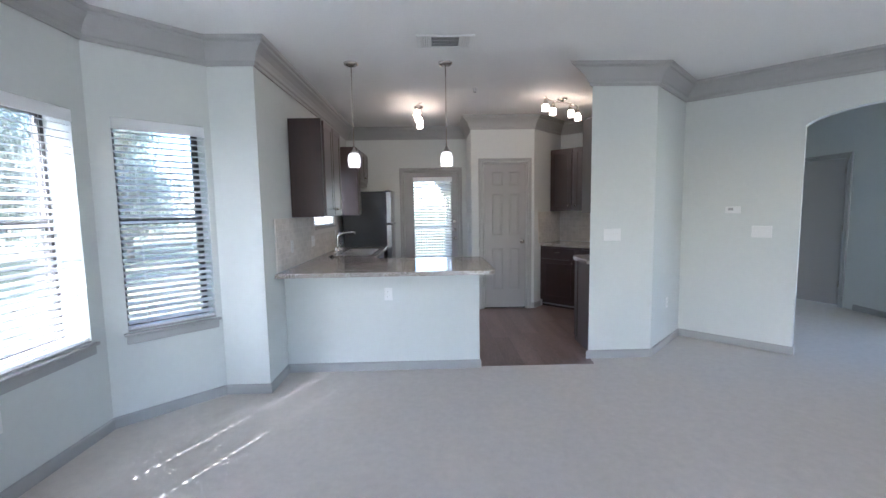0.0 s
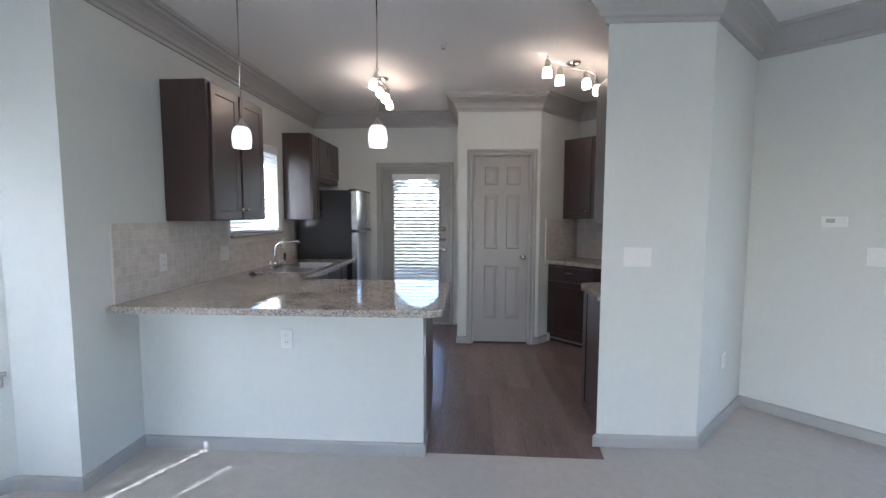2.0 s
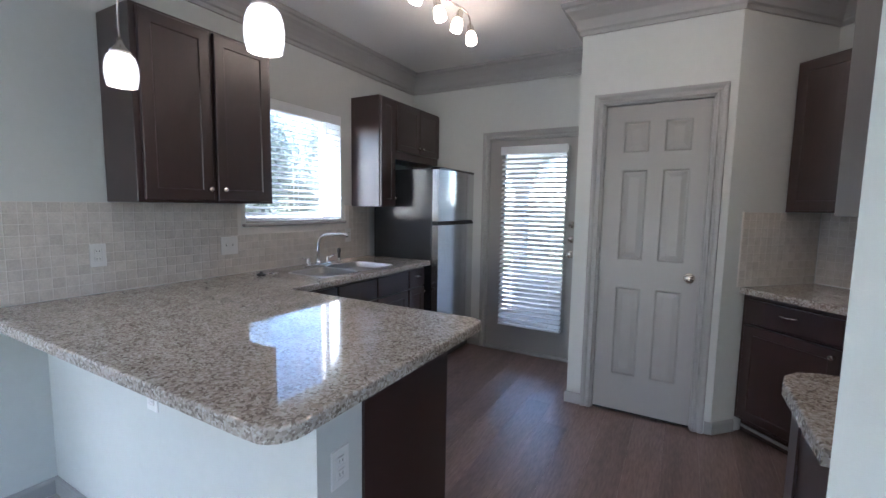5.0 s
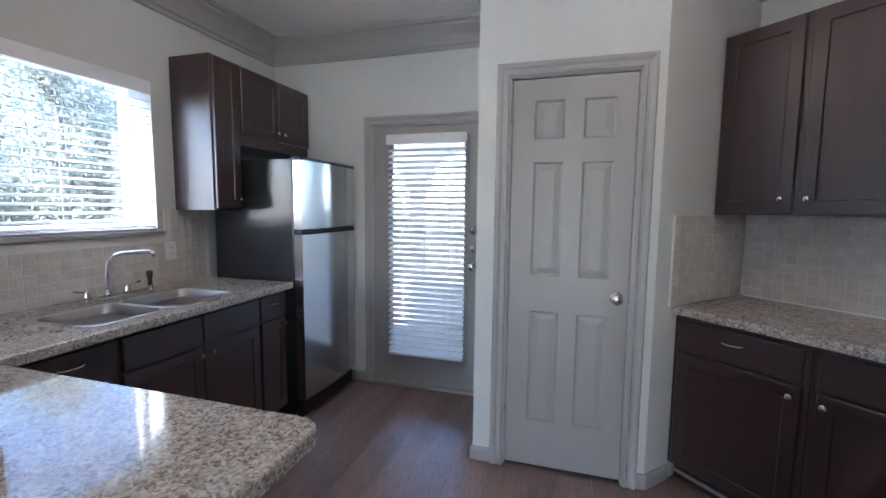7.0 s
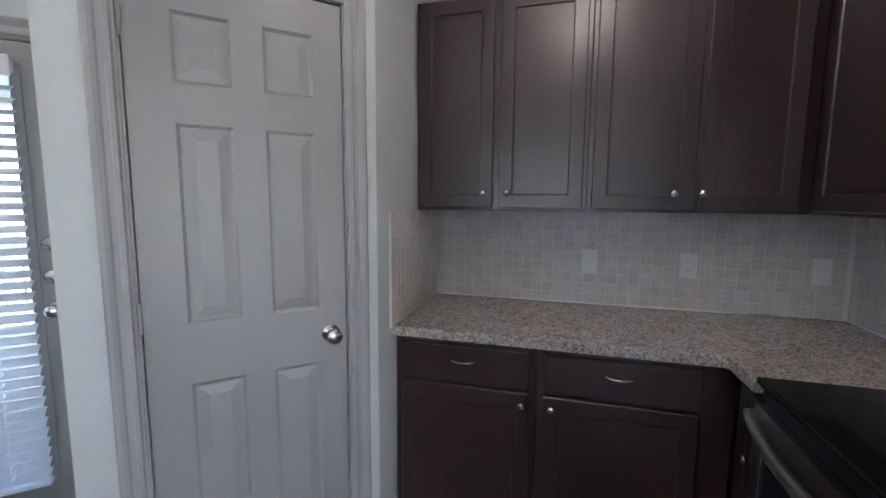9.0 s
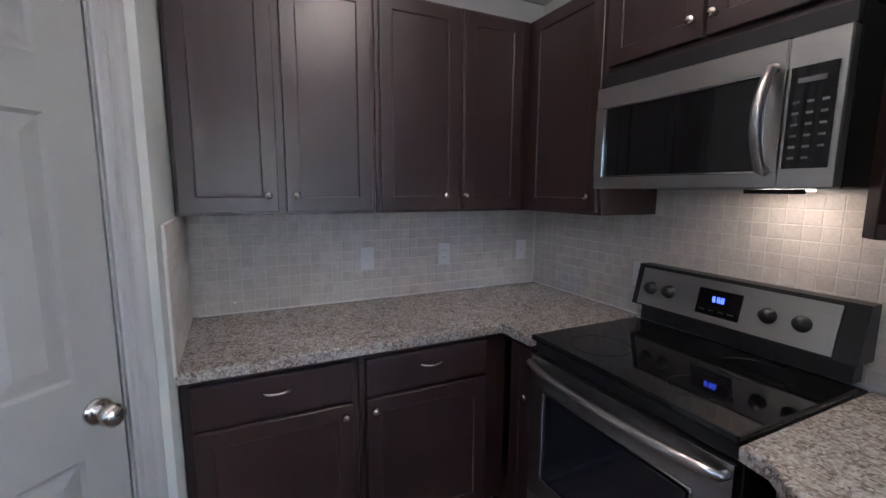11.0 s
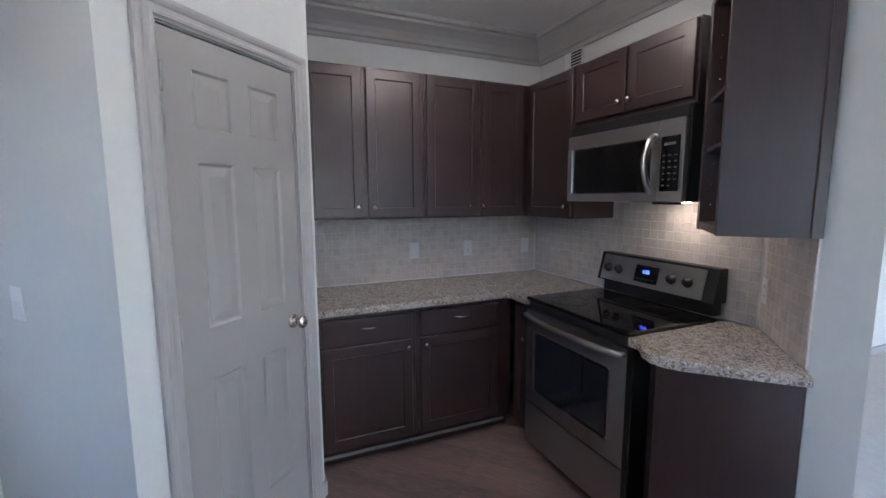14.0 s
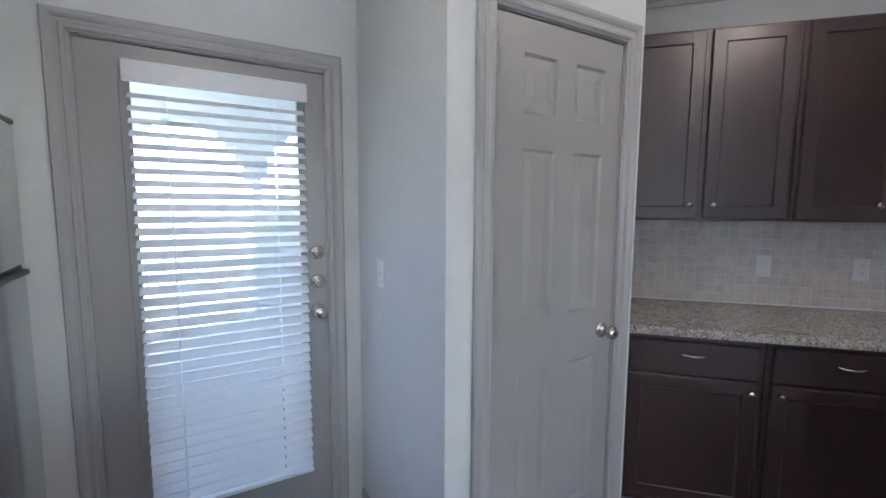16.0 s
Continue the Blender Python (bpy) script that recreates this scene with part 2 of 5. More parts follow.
def thing(name, m=Matrix(), base=(0, 0, 0), label="", category="", group="", kind=""):
    """An Empty at the thing's base; its parts are given in the frame m."""
    ob = new(name)
    ob.empty_display_size = 0.1
    ob.matrix_world = m @ Matrix.Translation(base)
    BASES[ob.name] = Vector(base)
    return tagged(ob, label, category, group, kind)


def part(name, bm, material, parent, label=""):
    root = parent.parent if parent.parent else parent
    bm.transform(Matrix.Translation(-BASES[root.name]))
    ob = new(name, mesh_of(name, bm, material))
    ob.parent = parent
    return tagged(ob, label)


def solid(name, bm, material, label="", category="", kind="structure", m=Matrix()):
    ob = new(name, mesh_of(name, bm, material))
    ob.matrix_world = m
    return tagged(ob, label, category, "", kind)


def offset_lines(path, d, closed):
    """The path moved d to its right, mitred."""
    out, n = [], len(path)
    for i in range(n):
        p = Vector(path[i])
        def nrm(a, b):
            v = (Vector(b) - Vector(a)).normalized()
            return Vector((v.y, -v.x))
        if closed or 0 < i < n - 1:
            n0, n1 = nrm(path[i - 1], path[i]), nrm(path[i], path[(i + 1) % n])
            b = (n0 + n1)
            b = b / max(b.dot(n1), 0.2)
        else:
            b = nrm(path[0], path[1]) if i == 0 else nrm(path[-2], path[-1])
        out.append(p + b * d)
    return out


def sweep(path, prof, closed=False):
    """A moulding along the foot or head of the walls: prof is a loop of (out from the wall, z)."""
    bm = bmesh.new()
    rows = []
    for d, z in prof:
        rows.append([bm.verts.new((q.x, q.y, z)) for q in offset_lines(path, d, closed)])
    n = len(path)
    for k in range(len(prof)):
        a, b = rows[k], rows[(k + 1) % len(prof)]
        for i in range(n if closed else n - 1):
            bm.faces.new((a[i], a[(i + 1) % n], b[(i + 1) % n], b[i]))
    if not closed:
        bm.faces.new([r[0] for r in rows])
        bm.faces.new([r[-1] for r in rows][::-1])
    return bm


# wall frames: x runs to the right as one faces the wall, y into it, z up
LW = pose(-1.25, 0, 0, 0, 0, 90)
XW = pose(0, 7.31, 0)
PW = pose(0, 6.5, 0)
DG = pose(1.548, 6.502, 0, 0, 0, 46.07)
BK = pose(2.0975, 7.0725, 0, 0, 0, -45)
RG = pose(3.42, 5.75, 0, 0, 0, -135)
PB = pose(2.18, 4.51, 0, 0, 0, 180)
PF = pose(0, 4.39, 0)
AW = pose(2.837, 5.047, 0, 0, 0, -45)
W1 = pose(-2.12, 0, 0, 0, 0, 90)
W2 = pose(-2.12, 3.26, 0, 0, 0, 45)
W3 = pose(-1.6, 1.40, 0, 0, 0, 135)
HW = pose(5.8, 0, 0, 0, 0, -90)
CEIL_Z, FZ = 2.72, -0.03

# ---- walls ----
def rise(k):
    return 2.153 + 0.14 * max(0.0, 1 - (k / 12 - 1) ** 2) ** 0.75


ARCH = [(1.003 + 1.2 * k / 24, 1.003 + 1.2 * (k + 1) / 24, 0.0, (rise(k), rise(k + 1))) for k in range(24)]
PERIM = [
    ((-1.25, -2.5), "wall_west", 0.22, []),
    ((-1.25, 1.40), "wall_bay_return", 0.22, []),
    ((-1.6, 1.40), "wall_bay_south", 0.22, [(0.155, 0.715, 0.62, 2.08)]),
    ((-2.12, 1.92), "wall_bay_west", 0.22, [(0.12, 1.22, 0.62, 2.08)]),
    ((-2.12, 3.26), "wall_bay_north", 0.22, [(0.125, 0.69, 0.62, 2.08)]),
    ((-1.6, 3.78), "wall_column", 0.22, []),
    ((-1.25, 3.78), "wall_kitchen_west", 0.22, [(5.28 - 3.78, 6.20 - 3.78, 1.245, 2.115)]),
    ((-1.25, 7.31), "wall_kitchen_north", 0.14, [(0.884, 1.765, 0.0, 2.03)]),
    ((0.65, 7.31), "wall_pantry_side", 0.09, []),
    ((0.65, 6.5), "wall_pantry", 0.09, [(0.167, 0.793, 0.0, 2.075)]),
    ((1.548, 6.502), "wall_pantry_angle", 0.09, []),
    ((2.0975, 7.0725), "wall_kitchen_northeast", 0.12, []),
    ((3.42, 5.75), "wall_range", 0.04, []),
    ((2.18, 4.51), "wall_pier_back", 0.04, []),
    ((1.655, 4.51), "wall_pier_end", 0.04, []),
    ((1.571, 4.39), "wall_pier_front", 0.04, []),
    ((2.18, 4.39), "wall_pier_side", 0.04, []),
    ((2.837, 5.047), "wall_arch", 0.12, ARCH),
    ((5.384, 2.50), "wall_east", 0.12, []),
    ((5.384, -2.5), "wall_south", 0.22, [(2.8, 5.5, 0.1, 2.15)]),
]


def meet(p, u, q, v):
    k = ((q - p).x * v.y - (q - p).y * v.x) / (u.x * v.y - u.y * v.x)
    return p + u * k


def build_walls():
    n = len(PERIM)
    pts = [Vector(p[0]) for p in PERIM]
    for i in range(n):
        a, b = pts[i], pts[(i + 1) % n]
        u = (b - a).normalized()
        out = Vector((-u.y, u.x))
        pu, nu = (a - pts[i - 1]).normalized(), (pts[(i + 2) % n] - b).normalized()
        pout, nout = Vector((-pu.y, pu.x)), Vector((-nu.y, nu.x))
        th, pth, nth = PERIM[i][2], PERIM[i - 1][2], PERIM[(i + 1) % n][2]
        a2 = meet(a + out * th, u, a + pout * pth, pu)
        b2 = meet(a + out * th, u, b + nout * nth, nu)
        size = (b - a).length
        ops = sorted(PERIM[i][3])
        cells, s = [], 0.0
        for s0, s1, z0, z1 in ops:
            if s0 - s > 1e-4:
                cells.append((s, s0, FZ - 0.01, CEIL_Z))
            if z0 > 0:
                cells.append((s0, s1, FZ - 0.01, z0))
            cells.append((s0, s1, z1, CEIL_Z))
            s = s1
        cells.append((s, size, FZ - 0.01, CEIL_Z))
        bm = bmesh.new()
        for s0, s1, z0, z1 in cells:
            i0, i1 = a + u * s0, a + u * s1
            o0 = a2 if s0 == 0.0 else i0 + out * th
            o1 = b2 if s1 == size else i1 + out * th
            za, zb = z0 if isinstance(z0, tuple) else (z0, z0)
            lo = [bm.verts.new((p.x, p.y, z)) for p, z in ((i0, za), (i1, zb), (o1, zb), (o0, za))]
            hi = [bm.verts.new((p.x, p.y, z1)) for p in (i0, i1, o1, o0)]
            bm.faces.new(lo)
            bm.faces.new(hi)
            for k in range(4):
                bm.faces.new((lo[k], lo[(k + 1) % 4], hi[(k + 1) % 4], hi[k]))
        bmesh.ops.remove_doubles(bm, verts=list(bm.verts), dist=1e-5)
        solid(PERIM[i][1], bm, PAINT, "painted drywall wall with light orange-peel texture", "wall")


build_walls()
solid("wall_hall_east", slab([(5.8, 4.6), (5.95, 4.6), (5.95, 6.17), (5.8, 6.17)], FZ, CEIL_Z), PAINT, "painted hallway wall", "wall")
# kept low: an unseen opening added above it brightens the hall
solid("wall_hall_south", slab([(5.8, 2.3), (5.95, 2.3), (5.95, 4.6), (5.8, 4.6)], FZ, 0.5), PAINT, "low painted hallway wall, unseen opening added above for light", "wall")
solid("wall_hall_end", slab([(5.8, 6.93), (5.95, 6.93), (5.95, 7.9), (5.8, 7.9)], FZ, CEIL_Z), PAINT, "painted hallway wall", "wall")
solid("wall_hall_head", slab([(5.8, 6.17), (5.95, 6.17), (5.95, 6.93), (5.8, 6.93)], 2.06, CEIL_Z), PAINT, "painted wall above hallway door", "wall")
solid("wall_hall_north", slab([(3.3, 7.75), (5.8, 7.75), (5.8, 7.9), (3.3, 7.9)], FZ, CEIL_Z), PAINT, "painted hallway wall", "wall")
solid("wall_hall_west", slab([(3.3, 5.95), (3.42, 5.95), (3.42, 7.75), (3.3, 7.75)], FZ, CEIL_Z), PAINT, "painted hallway wall", "wall")
solid("wall_bedroom", slab([(7.5, 5.0), (7.6, 5.0), (7.6, 8.0), (7.5, 8.0)], FZ, CEIL_Z), PAINT, "painted wall of the room beyond the hallway", "wall")
solid("wall_bedroom_south", slab([(5.95, 5.0), (7.5, 5.0), (7.5, 5.1), (5.95, 5.1)], FZ, CEIL_Z), PAINT, "painted wall of the room beyond the hallway", "wall")
solid("wall_peninsula", box(-1.249, 0.497, 4.215, 4.40, FZ, 0.873), PAINT, "low painted half wall under the breakfast counter", "wall")
OUTLINE = [(-1.5, -2.75), (7.7, -2.75), (7.7, 8.1), (-1.5, 8.1), (-1.5, 4.02), (-1.7, 4.02), (-2.36, 3.36), (-2.36, 1.82), (-1.7, 1.16), (-1.5, 1.16)]
solid("ceiling", slab(OUTLINE, CEIL_Z, CEIL_Z + 0.1), CEIL, "flat white painted textured ceiling", "ceiling")
solid("roof", slab(OUTLINE, CEIL_Z + 0.11, CEIL_Z + 0.3), STUCCO, "roof slab over the rooms", "roof")

# ---- floors ----
solid("subfloor", slab([(-2.4, -2.8), (7.7, -2.8), (7.7, 8.1), (-2.4, 8.1)], FZ - 0.15, FZ - 0.012), SUB, "subfloor under carpet and planks", "floor")
solid("carpet_floor", slab([(-2.3, -2.7), (7.6, -2.7), (7.6, 8.0), (3.36, 8.0), (3.46, 5.72), (2.215, 4.45), (1.60, 4.45), (1.575, 4.235), (0.5, 4.245), (-2.3, 4.245)], FZ - 0.011, FZ + 0.004),
      CARPET, "light grey-beige cut pile wall-to-wall carpet", "carpet")
KFLOOR = tagged(new("floor_kitchen"), "grey-brown wood-look plank floor of the kitchen", "floor", "", "structure")
BASES[KFLOOR.name] = Vector((0, 0, 0))

# ---- mouldings ----
CROWN = [(0, CEIL_Z - 0.188), (0.014, CEIL_Z - 0.188), (0.018, CEIL_Z - 0.164), (0.03, CEIL_Z - 0.155), (0.036, CEIL_Z - 0.131), (0.052, CEIL_Z - 0.1),
         (0.078, CEIL_Z - 0.069), (0.1, CEIL_Z - 0.05), (0.104, CEIL_Z - 0.034), (0.122, CEIL_Z - 0.026), (0.13, CEIL_Z - 0.003), (0, CEIL_Z - 0.003)]
solid("crown_moulding", sweep([p[0] for p in PERIM], CROWN, True), TRIM, "stepped grey-painted crown moulding along the ceiling", "moulding")
BASEB = [(0.0, FZ + 0.003), (0.014, FZ + 0.003), (0.014, FZ + 0.066), (0.010, FZ + 0.077), (0.004, FZ + 0.082), (0.0, FZ + 0.082)]
RUNS = [
    [(-1.25, -2.5), (-1.25, 1.40), (-1.6, 1.40), (-2.12, 1.92), (-2.12, 3.26), (-1.6, 3.78), (-1.25, 3.78), (-1.25, 4.215), (0.497, 4.215), (0.497, 4.39)],
    [(0.65, 7.29), (0.65, 6.5), (0.772, 6.5)],
    [(1.512, 6.5), (1.548, 6.502), (1.67, 6.629)],
    [(-0.55, 7.31), (-0.415, 7.31)],
    [(1.668, 4.51), (1.655, 4.51), (1.571, 4.39), (2.18, 4.39), (2.837, 5.047), (3.546, 4.338), (3.628, 4.420)],
    [(4.40, 3.6), (4.398, 3.486), (5.384, 2.50), (5.384, -2.5)],
    [(5.8, 5.96), (5.8, 2.4)],
    [(5.8, 7.7), (5.8, 7.0)],
]
for run in RUNS:
    solid("baseboard", sweep(run, BASEB), TRIM, "grey-painted wooden baseboard", "baseboard")


# ---- cabinets ----
def shaker(s0, s1, z0, z1, front, rail=0.055, thick=0.02):
    """A framed door: flat frame, small inner moulding and recessed panel; front is the y of the cabinet's face."""
    bm = bmesh.new()
    y = front - thick
    loops = [(0.0, front), (0.0, y + 0.003), (0.003, y), (rail, y), (rail + 0.0015, y + 0.001), (rail + 0.0045, y + 0.006)]
    prev = None
    for ins, dep in loops:
        now = [bm.verts.new(p) for p in ((s0 + ins, dep, z0 + ins), (s1 - ins, dep, z0 + ins), (s1 - ins, dep, z1 - ins), (s0 + ins, dep, z1 - ins))]
        if prev:
            for k in range(4):
                bm.faces.new((prev[k], prev[(k + 1) % 4], now[(k + 1) % 4], now[k]))
        else:
            bm.faces.new(now)
        prev = now
    bm.faces.new(prev)
    return bm


def knob_mesh(s, y, z):
    return lathe(bmesh.new(), [(0.0, 0.0), (0.008, 0.0), (0.006, 0.006), (0.005, 0.012), (0.009, 0.017), (0.0145, 0.021), (0.0145, 0.026), (0.010, 0.030), (0.0, 0.0315)],
                 pose(s, y, z, 90), 16)


def pull_mesh(s, y, z, half=0.048):
    pts = [(s + half * math.cos(math.pi * (1 - k / 10)), y - 0.004 - 0.024 * math.sin(math.pi * k / 10), z - 0.006 * math.sin(math.pi * k / 10)) for k in range(11)]
    return tube(bmesh.new(), pts, [0.0035 + 0.0025 * math.sin(math.pi * k / 10) for k in range(11)], 8)


def cabinet(name, m, s0, s1, depth, z0, z1, doors=(), drawers=(), toe=0.0, label="", group="kitchen cabinets"):
    """doors: (s0, s1, z0, z1, knob s, knob z); drawers: (s0, s1, z0, z1, with pull)."""
    root = thing(name, m, ((s0 + s1) / 2, -depth / 2, z0), label, "cabinet", group)
    bm = box(s0, s1, -depth, -0.006, z0 + toe, z1, 0.002)
    if toe:
        bx(bm, s0 + 0.002, s1 - 0.002, -depth + 0.06, -0.008, z0, z0 + toe + 0.002)
    part("body", bm, CAB, root)
    for a, b, c, d, ks, kz in doors:
        ob = part("door", shaker(a, b, c, d, -depth), CAB, root)
        if ks is not None:
            part("knob", knob_mesh(ks, -depth - 0.02, kz), NICKEL, ob, "round brushed nickel knob")
    for a, b, c, d, with_pull in drawers:
        ob = part("drawer_front", box(a, b, -depth - 0.02, -depth, c, d, 0.004, 2), CAB, root)
        if with_pull:
            part("handle", pull_mesh((a + b) / 2, -depth - 0.02, (c + d) / 2 + 0.024), NICKEL, ob, "bow-shaped brushed nickel pull")
    return root


UPL = "dark espresso wooden wall cabinet with shaker doors"
LOW = "dark espresso wooden base cabinet with shaker doors"
UB, UT = 1.378, 2.28
# west wall uppers
cabinet("wall_cabinet", LW, 4.49, 5.25, 0.31, UB, 2.295, [(4.517, 4.858, UB + 0.014, 2.277, 4.83, UB + 0.075), (4.884, 5.226, UB + 0.014, 2.277, 4.912, UB + 0.075)], label=UPL + " beside the kitchen window")
cabinet("wall_cabinet", LW, 6.325, 6.545, 0.31, UB - 0.01, 2.295, [(6.335, 6.535, UB + 0.002, 2.283, 6.512, UB + 0.065)], label="narrow dark espresso wall cabinet with one shaker door")
cabinet("wall_cabinet", LW, 6.547, 7.30, 0.31, 1.79, 2.295, [(6.56, 6.924, 1.86, 2.283, 6.895, 1.915), (6.932, 7.29, 1.86, 2.283, 6.961, 1.915)], label="short dark espresso wall cabinet above the refrigerator")
# northeast wall uppers
B0 = 0.30
cabinet("wall_cabinet", BK, B0 - 0.29, 0.752, 0.33, UB, UT, [(0.024, 0.36, UB + 0.012, UT - 0.012, 0.322, UB + 0.075), (0.388, 0.735, UB + 0.012, UT - 0.012, 0.424, UB + 0.075)], label=UPL + " above granite counter")
cabinet("wall_cabinet", BK, 0.754, 1.535, 0.33, UB, UT, [(0.772, 1.148, UB + 0.012, UT - 0.012, 1.074, UB + 0.075), (1.172, 1.49, UB + 0.012, UT - 0.012, 1.172, UB + 0.075)], label=UPL + " above granite counter")
# range wall uppers
cabinet("wall_cabinet", RG, 0.0, 0.838, 0.33, UB, UT, [(0.372, 0.822, UB + 0.012, UT - 0.012, 0.79, UB + 0.075)], label="dark espresso corner wall cabinet with shaker door")
cabinet("wall_cabinet", RG, 0.84, 1.61, 0.33, 1.92, UT, [(0.852, 1.218, 1.945, UT - 0.012, 1.19, 2.0), (1.23, 1.598, 1.945, UT - 0.012, 1.258, 2.0)], label="short dark espresso wall cabinet above the microwave")
# base cabinets, west run and peninsula
def base_unit(m, s0, s1, cols, label, depth=0.61):
    """cols: (s0, s1, knob side, with pull)."""
    doors = [(a, b, 0.095, 0.685, (b - 0.03 if k > 0 else a + 0.03), 0.645) for a, b, k, p in cols]
    draws = [(a, b, 0.70, 0.845, p) for a, b, k, p in cols]
    return cabinet("base_cabinet", m, s0, s1, depth, FZ + 0.004, 0.872, doors, draws, 0.10, label)


base_unit(LW, 4.93, 5.485, [(5.12, 5.475, 1, True)], LOW + " and a drawer")
base_unit(LW, 5.487, 6.315, [(5.497, 5.898, 1, False), (5.906, 6.305, -1, False)], "dark espresso sink base cabinet with two doors")
base_unit(LW, 6.317, 6.56, [(6.327, 6.55, 1, True)], "narrow dark espresso base cabinet with a drawer")
PEN = pose(0, 4.405, 0, 0, 0, 180)
base_unit(PEN, -0.497, 0.30, [(-0.487, -0.09, 1, True), (-0.08, 0.29, -1, True)], "dark espresso peninsula base cabinet facing the sink", 0.54)
# northeast base
base_unit(BK, 0.015, 0.588, [(0.045, 0.564, 1, True)], LOW + " and a drawer")
base_unit(BK, 0.59, 1.25, [(0.616, 1.144, -1, True)], LOW + " and a drawer")
cabinet("base_cabinet", RG, 0.64, 0.828, 0.61, FZ + 0.004, 0.872, [(0.672, 0.815, 0.095, 0.845, 0.795, 0.645)], (), 0.10, "narrow dark espresso corner base cabinet beside the range")
solid("toe_trim", box(0.02, 1.24, -0.560, -0.5502, FZ + 0.034, FZ + 0.054, 0.002), TRIM, "thin grey shoe moulding along the cabinet foot", "trim", m=BK)

# end cabinet by the pier: base with plain side and open shelf above
endc = thing("base_cabinet", Matrix(), (1.9, 4.75, FZ + 0.004), "dark espresso angled end base cabinet beside the range", "cabinet", "kitchen cabinets")
part("body", slab([(1.64, 4.518), (2.17, 4.518), (2.24, 4.60), (1.86, 4.985), (1.64, 4.985)], FZ + 0.004, 0.872), CAB, endc)
part("stile", slab([(1.632, 4.90), (1.639, 4.90), (1.639, 4.985), (1.632, 4.985)], 0.03, 0.865), CAB, endc)
shelf = thing("open_shelf_cabinet", Matrix(), (1.85, 4.68, UB), "dark espresso wall cabinet with open front shelves and peg holes", "cabinet")
SX0, SX1, SY0, SY1, SZ1 = 1.64, 2.02, 4.515, 4.822, UT + 0.02
part("side_panel", box(SX0, SX0 + 0.018, SY0, SY1, UB - 0.005, SZ1, 0.002), CAB, shelf)
part("side_panel", box(SX1 - 0.05, SX1, SY0 + 0.02, SY1, UB - 0.005, SZ1, 0.002), CAB, shelf)
part("back_panel", box(SX0 + 0.02, SX1 - 0.052, SY0, SY0 + 0.01, UB, SZ1 - 0.002), CABIN, shelf)
part("top_panel", box(SX0 + 0.02, SX1 - 0.052, SY0 + 0.012, SY1 - 0.002, SZ1 - 0.02, SZ1 - 0.001), CAB, shelf)
part("bottom_panel", box(SX0 + 0.02, SX1 - 0.052, SY0 + 0.012, SY1 - 0.002, UB, UB + 0.03), CAB, shelf)
for z in (1.695, 1.895):
    part("shelf", box(SX0 + 0.02, SX1 - 0.052, SY0 + 0.012, SY1 - 0.012, z, z + 0.018, 0.002), CAB, shelf)
part("scribe_strip", box(SX0 - 0.008, SX0 - 0.001, SY0, SY0 + 0.035, UB - 0.005, SZ1, 0.002), CAB, shelf)
pegs = bmesh.new()
for k in range(10):
    lathe(pegs, [(0.0, 0.0), (0.004, 0.0), (0.004, 0.002), (0.0, 0.002)], pose(SX1 - 0.0525, SY1 - 0.04, UB + 0.10 + 0.085 * k, 0, -90), 8)
tagged(part("shelf_pins", pegs, NICKEL, shelf, "small metal shelf pin holes"), kind="stuff")

# ---- worktops ----
CT0, CT1 = 0.874, 0.912
outer = [(-1.247, 3.985), (0.50, 3.985)] + arc(0.54, 4.065, 0.08, -90, 0)[1:] + arc(0.56, 4.99, 0.06, 0, 90) + [(-0.56, 5.05), (-0.56, 6.55), (-1.247, 6.55)]


def round_rect(x0, x1, y0, y1, r, n=5):
    return arc(x1 - r, y0 + r, r, -90, 0, n) + arc(x1 - r, y1 - r, r, 0, 90, n) + arc(x0 + r, y1 - r, r, 90, 180, n) + arc(x0 + r, y0 + r, r, 180, 270, n)


BOWLS = [(-1.01, -0.655, 5.41, 5.735), (-1.01, -0.655, 5.76, 6.145)]
top = tagged(new("countertop", mesh_of("countertop", slab(outer, CT0, CT1, [round_rect(*b, 0.05) for b in BOWLS], 0.007), GRAN)),
             "polished speckled beige granite breakfast counter and sink worktop", "countertop")
def to_world(m, pts):
    return [tuple((m @ Vector((x, y, 0)))[:2]) for x, y in pts]


right = to_world(BK, [(0.006, -0.006), (0.006, -0.645), (1.20, -0.645), (1.235, -0.66)]) + to_world(RG, [(0.60, -0.66), (0.828, -0.655), (0.828, -0.006), (0.008, -0.006)])
tagged(new("countertop", mesh_of("countertop", slab(right, CT0, CT1, (), 0.007), GRAN)), "polished speckled beige granite worktop in the corner beside the range", "countertop")
endt = [(1.59, 4.517), (2.165, 4.517), (2.262, 4.612)] + to_world(RG, [(1.607, -0.03), (1.607, -0.66)]) + [(1.76, 5.04), (1.69, 5.035), (1.635, 5.01), (1.60, 4.96), (1.588, 4.9)]
tagged(new("countertop", mesh_of("countertop", slab(endt, CT0, CT1, (), 0.007), GRAN)), "small angled granite worktop between range and wall", "countertop")

solid("caulk_line", box(0.03, 1.49, -0.0165, -0.0105, CT1 + 0.0005, CT1 + 0.007, 0.001), WHITE, "white caulk line between worktop and tiles", "caulk", m=BK)
solid("caulk_line", box(0.02, 0.826, -0.0165, -0.0105, CT1 + 0.0005, CT1 + 0.007, 0.001), WHITE, "white caulk line between worktop and tiles", "caulk", m=RG)

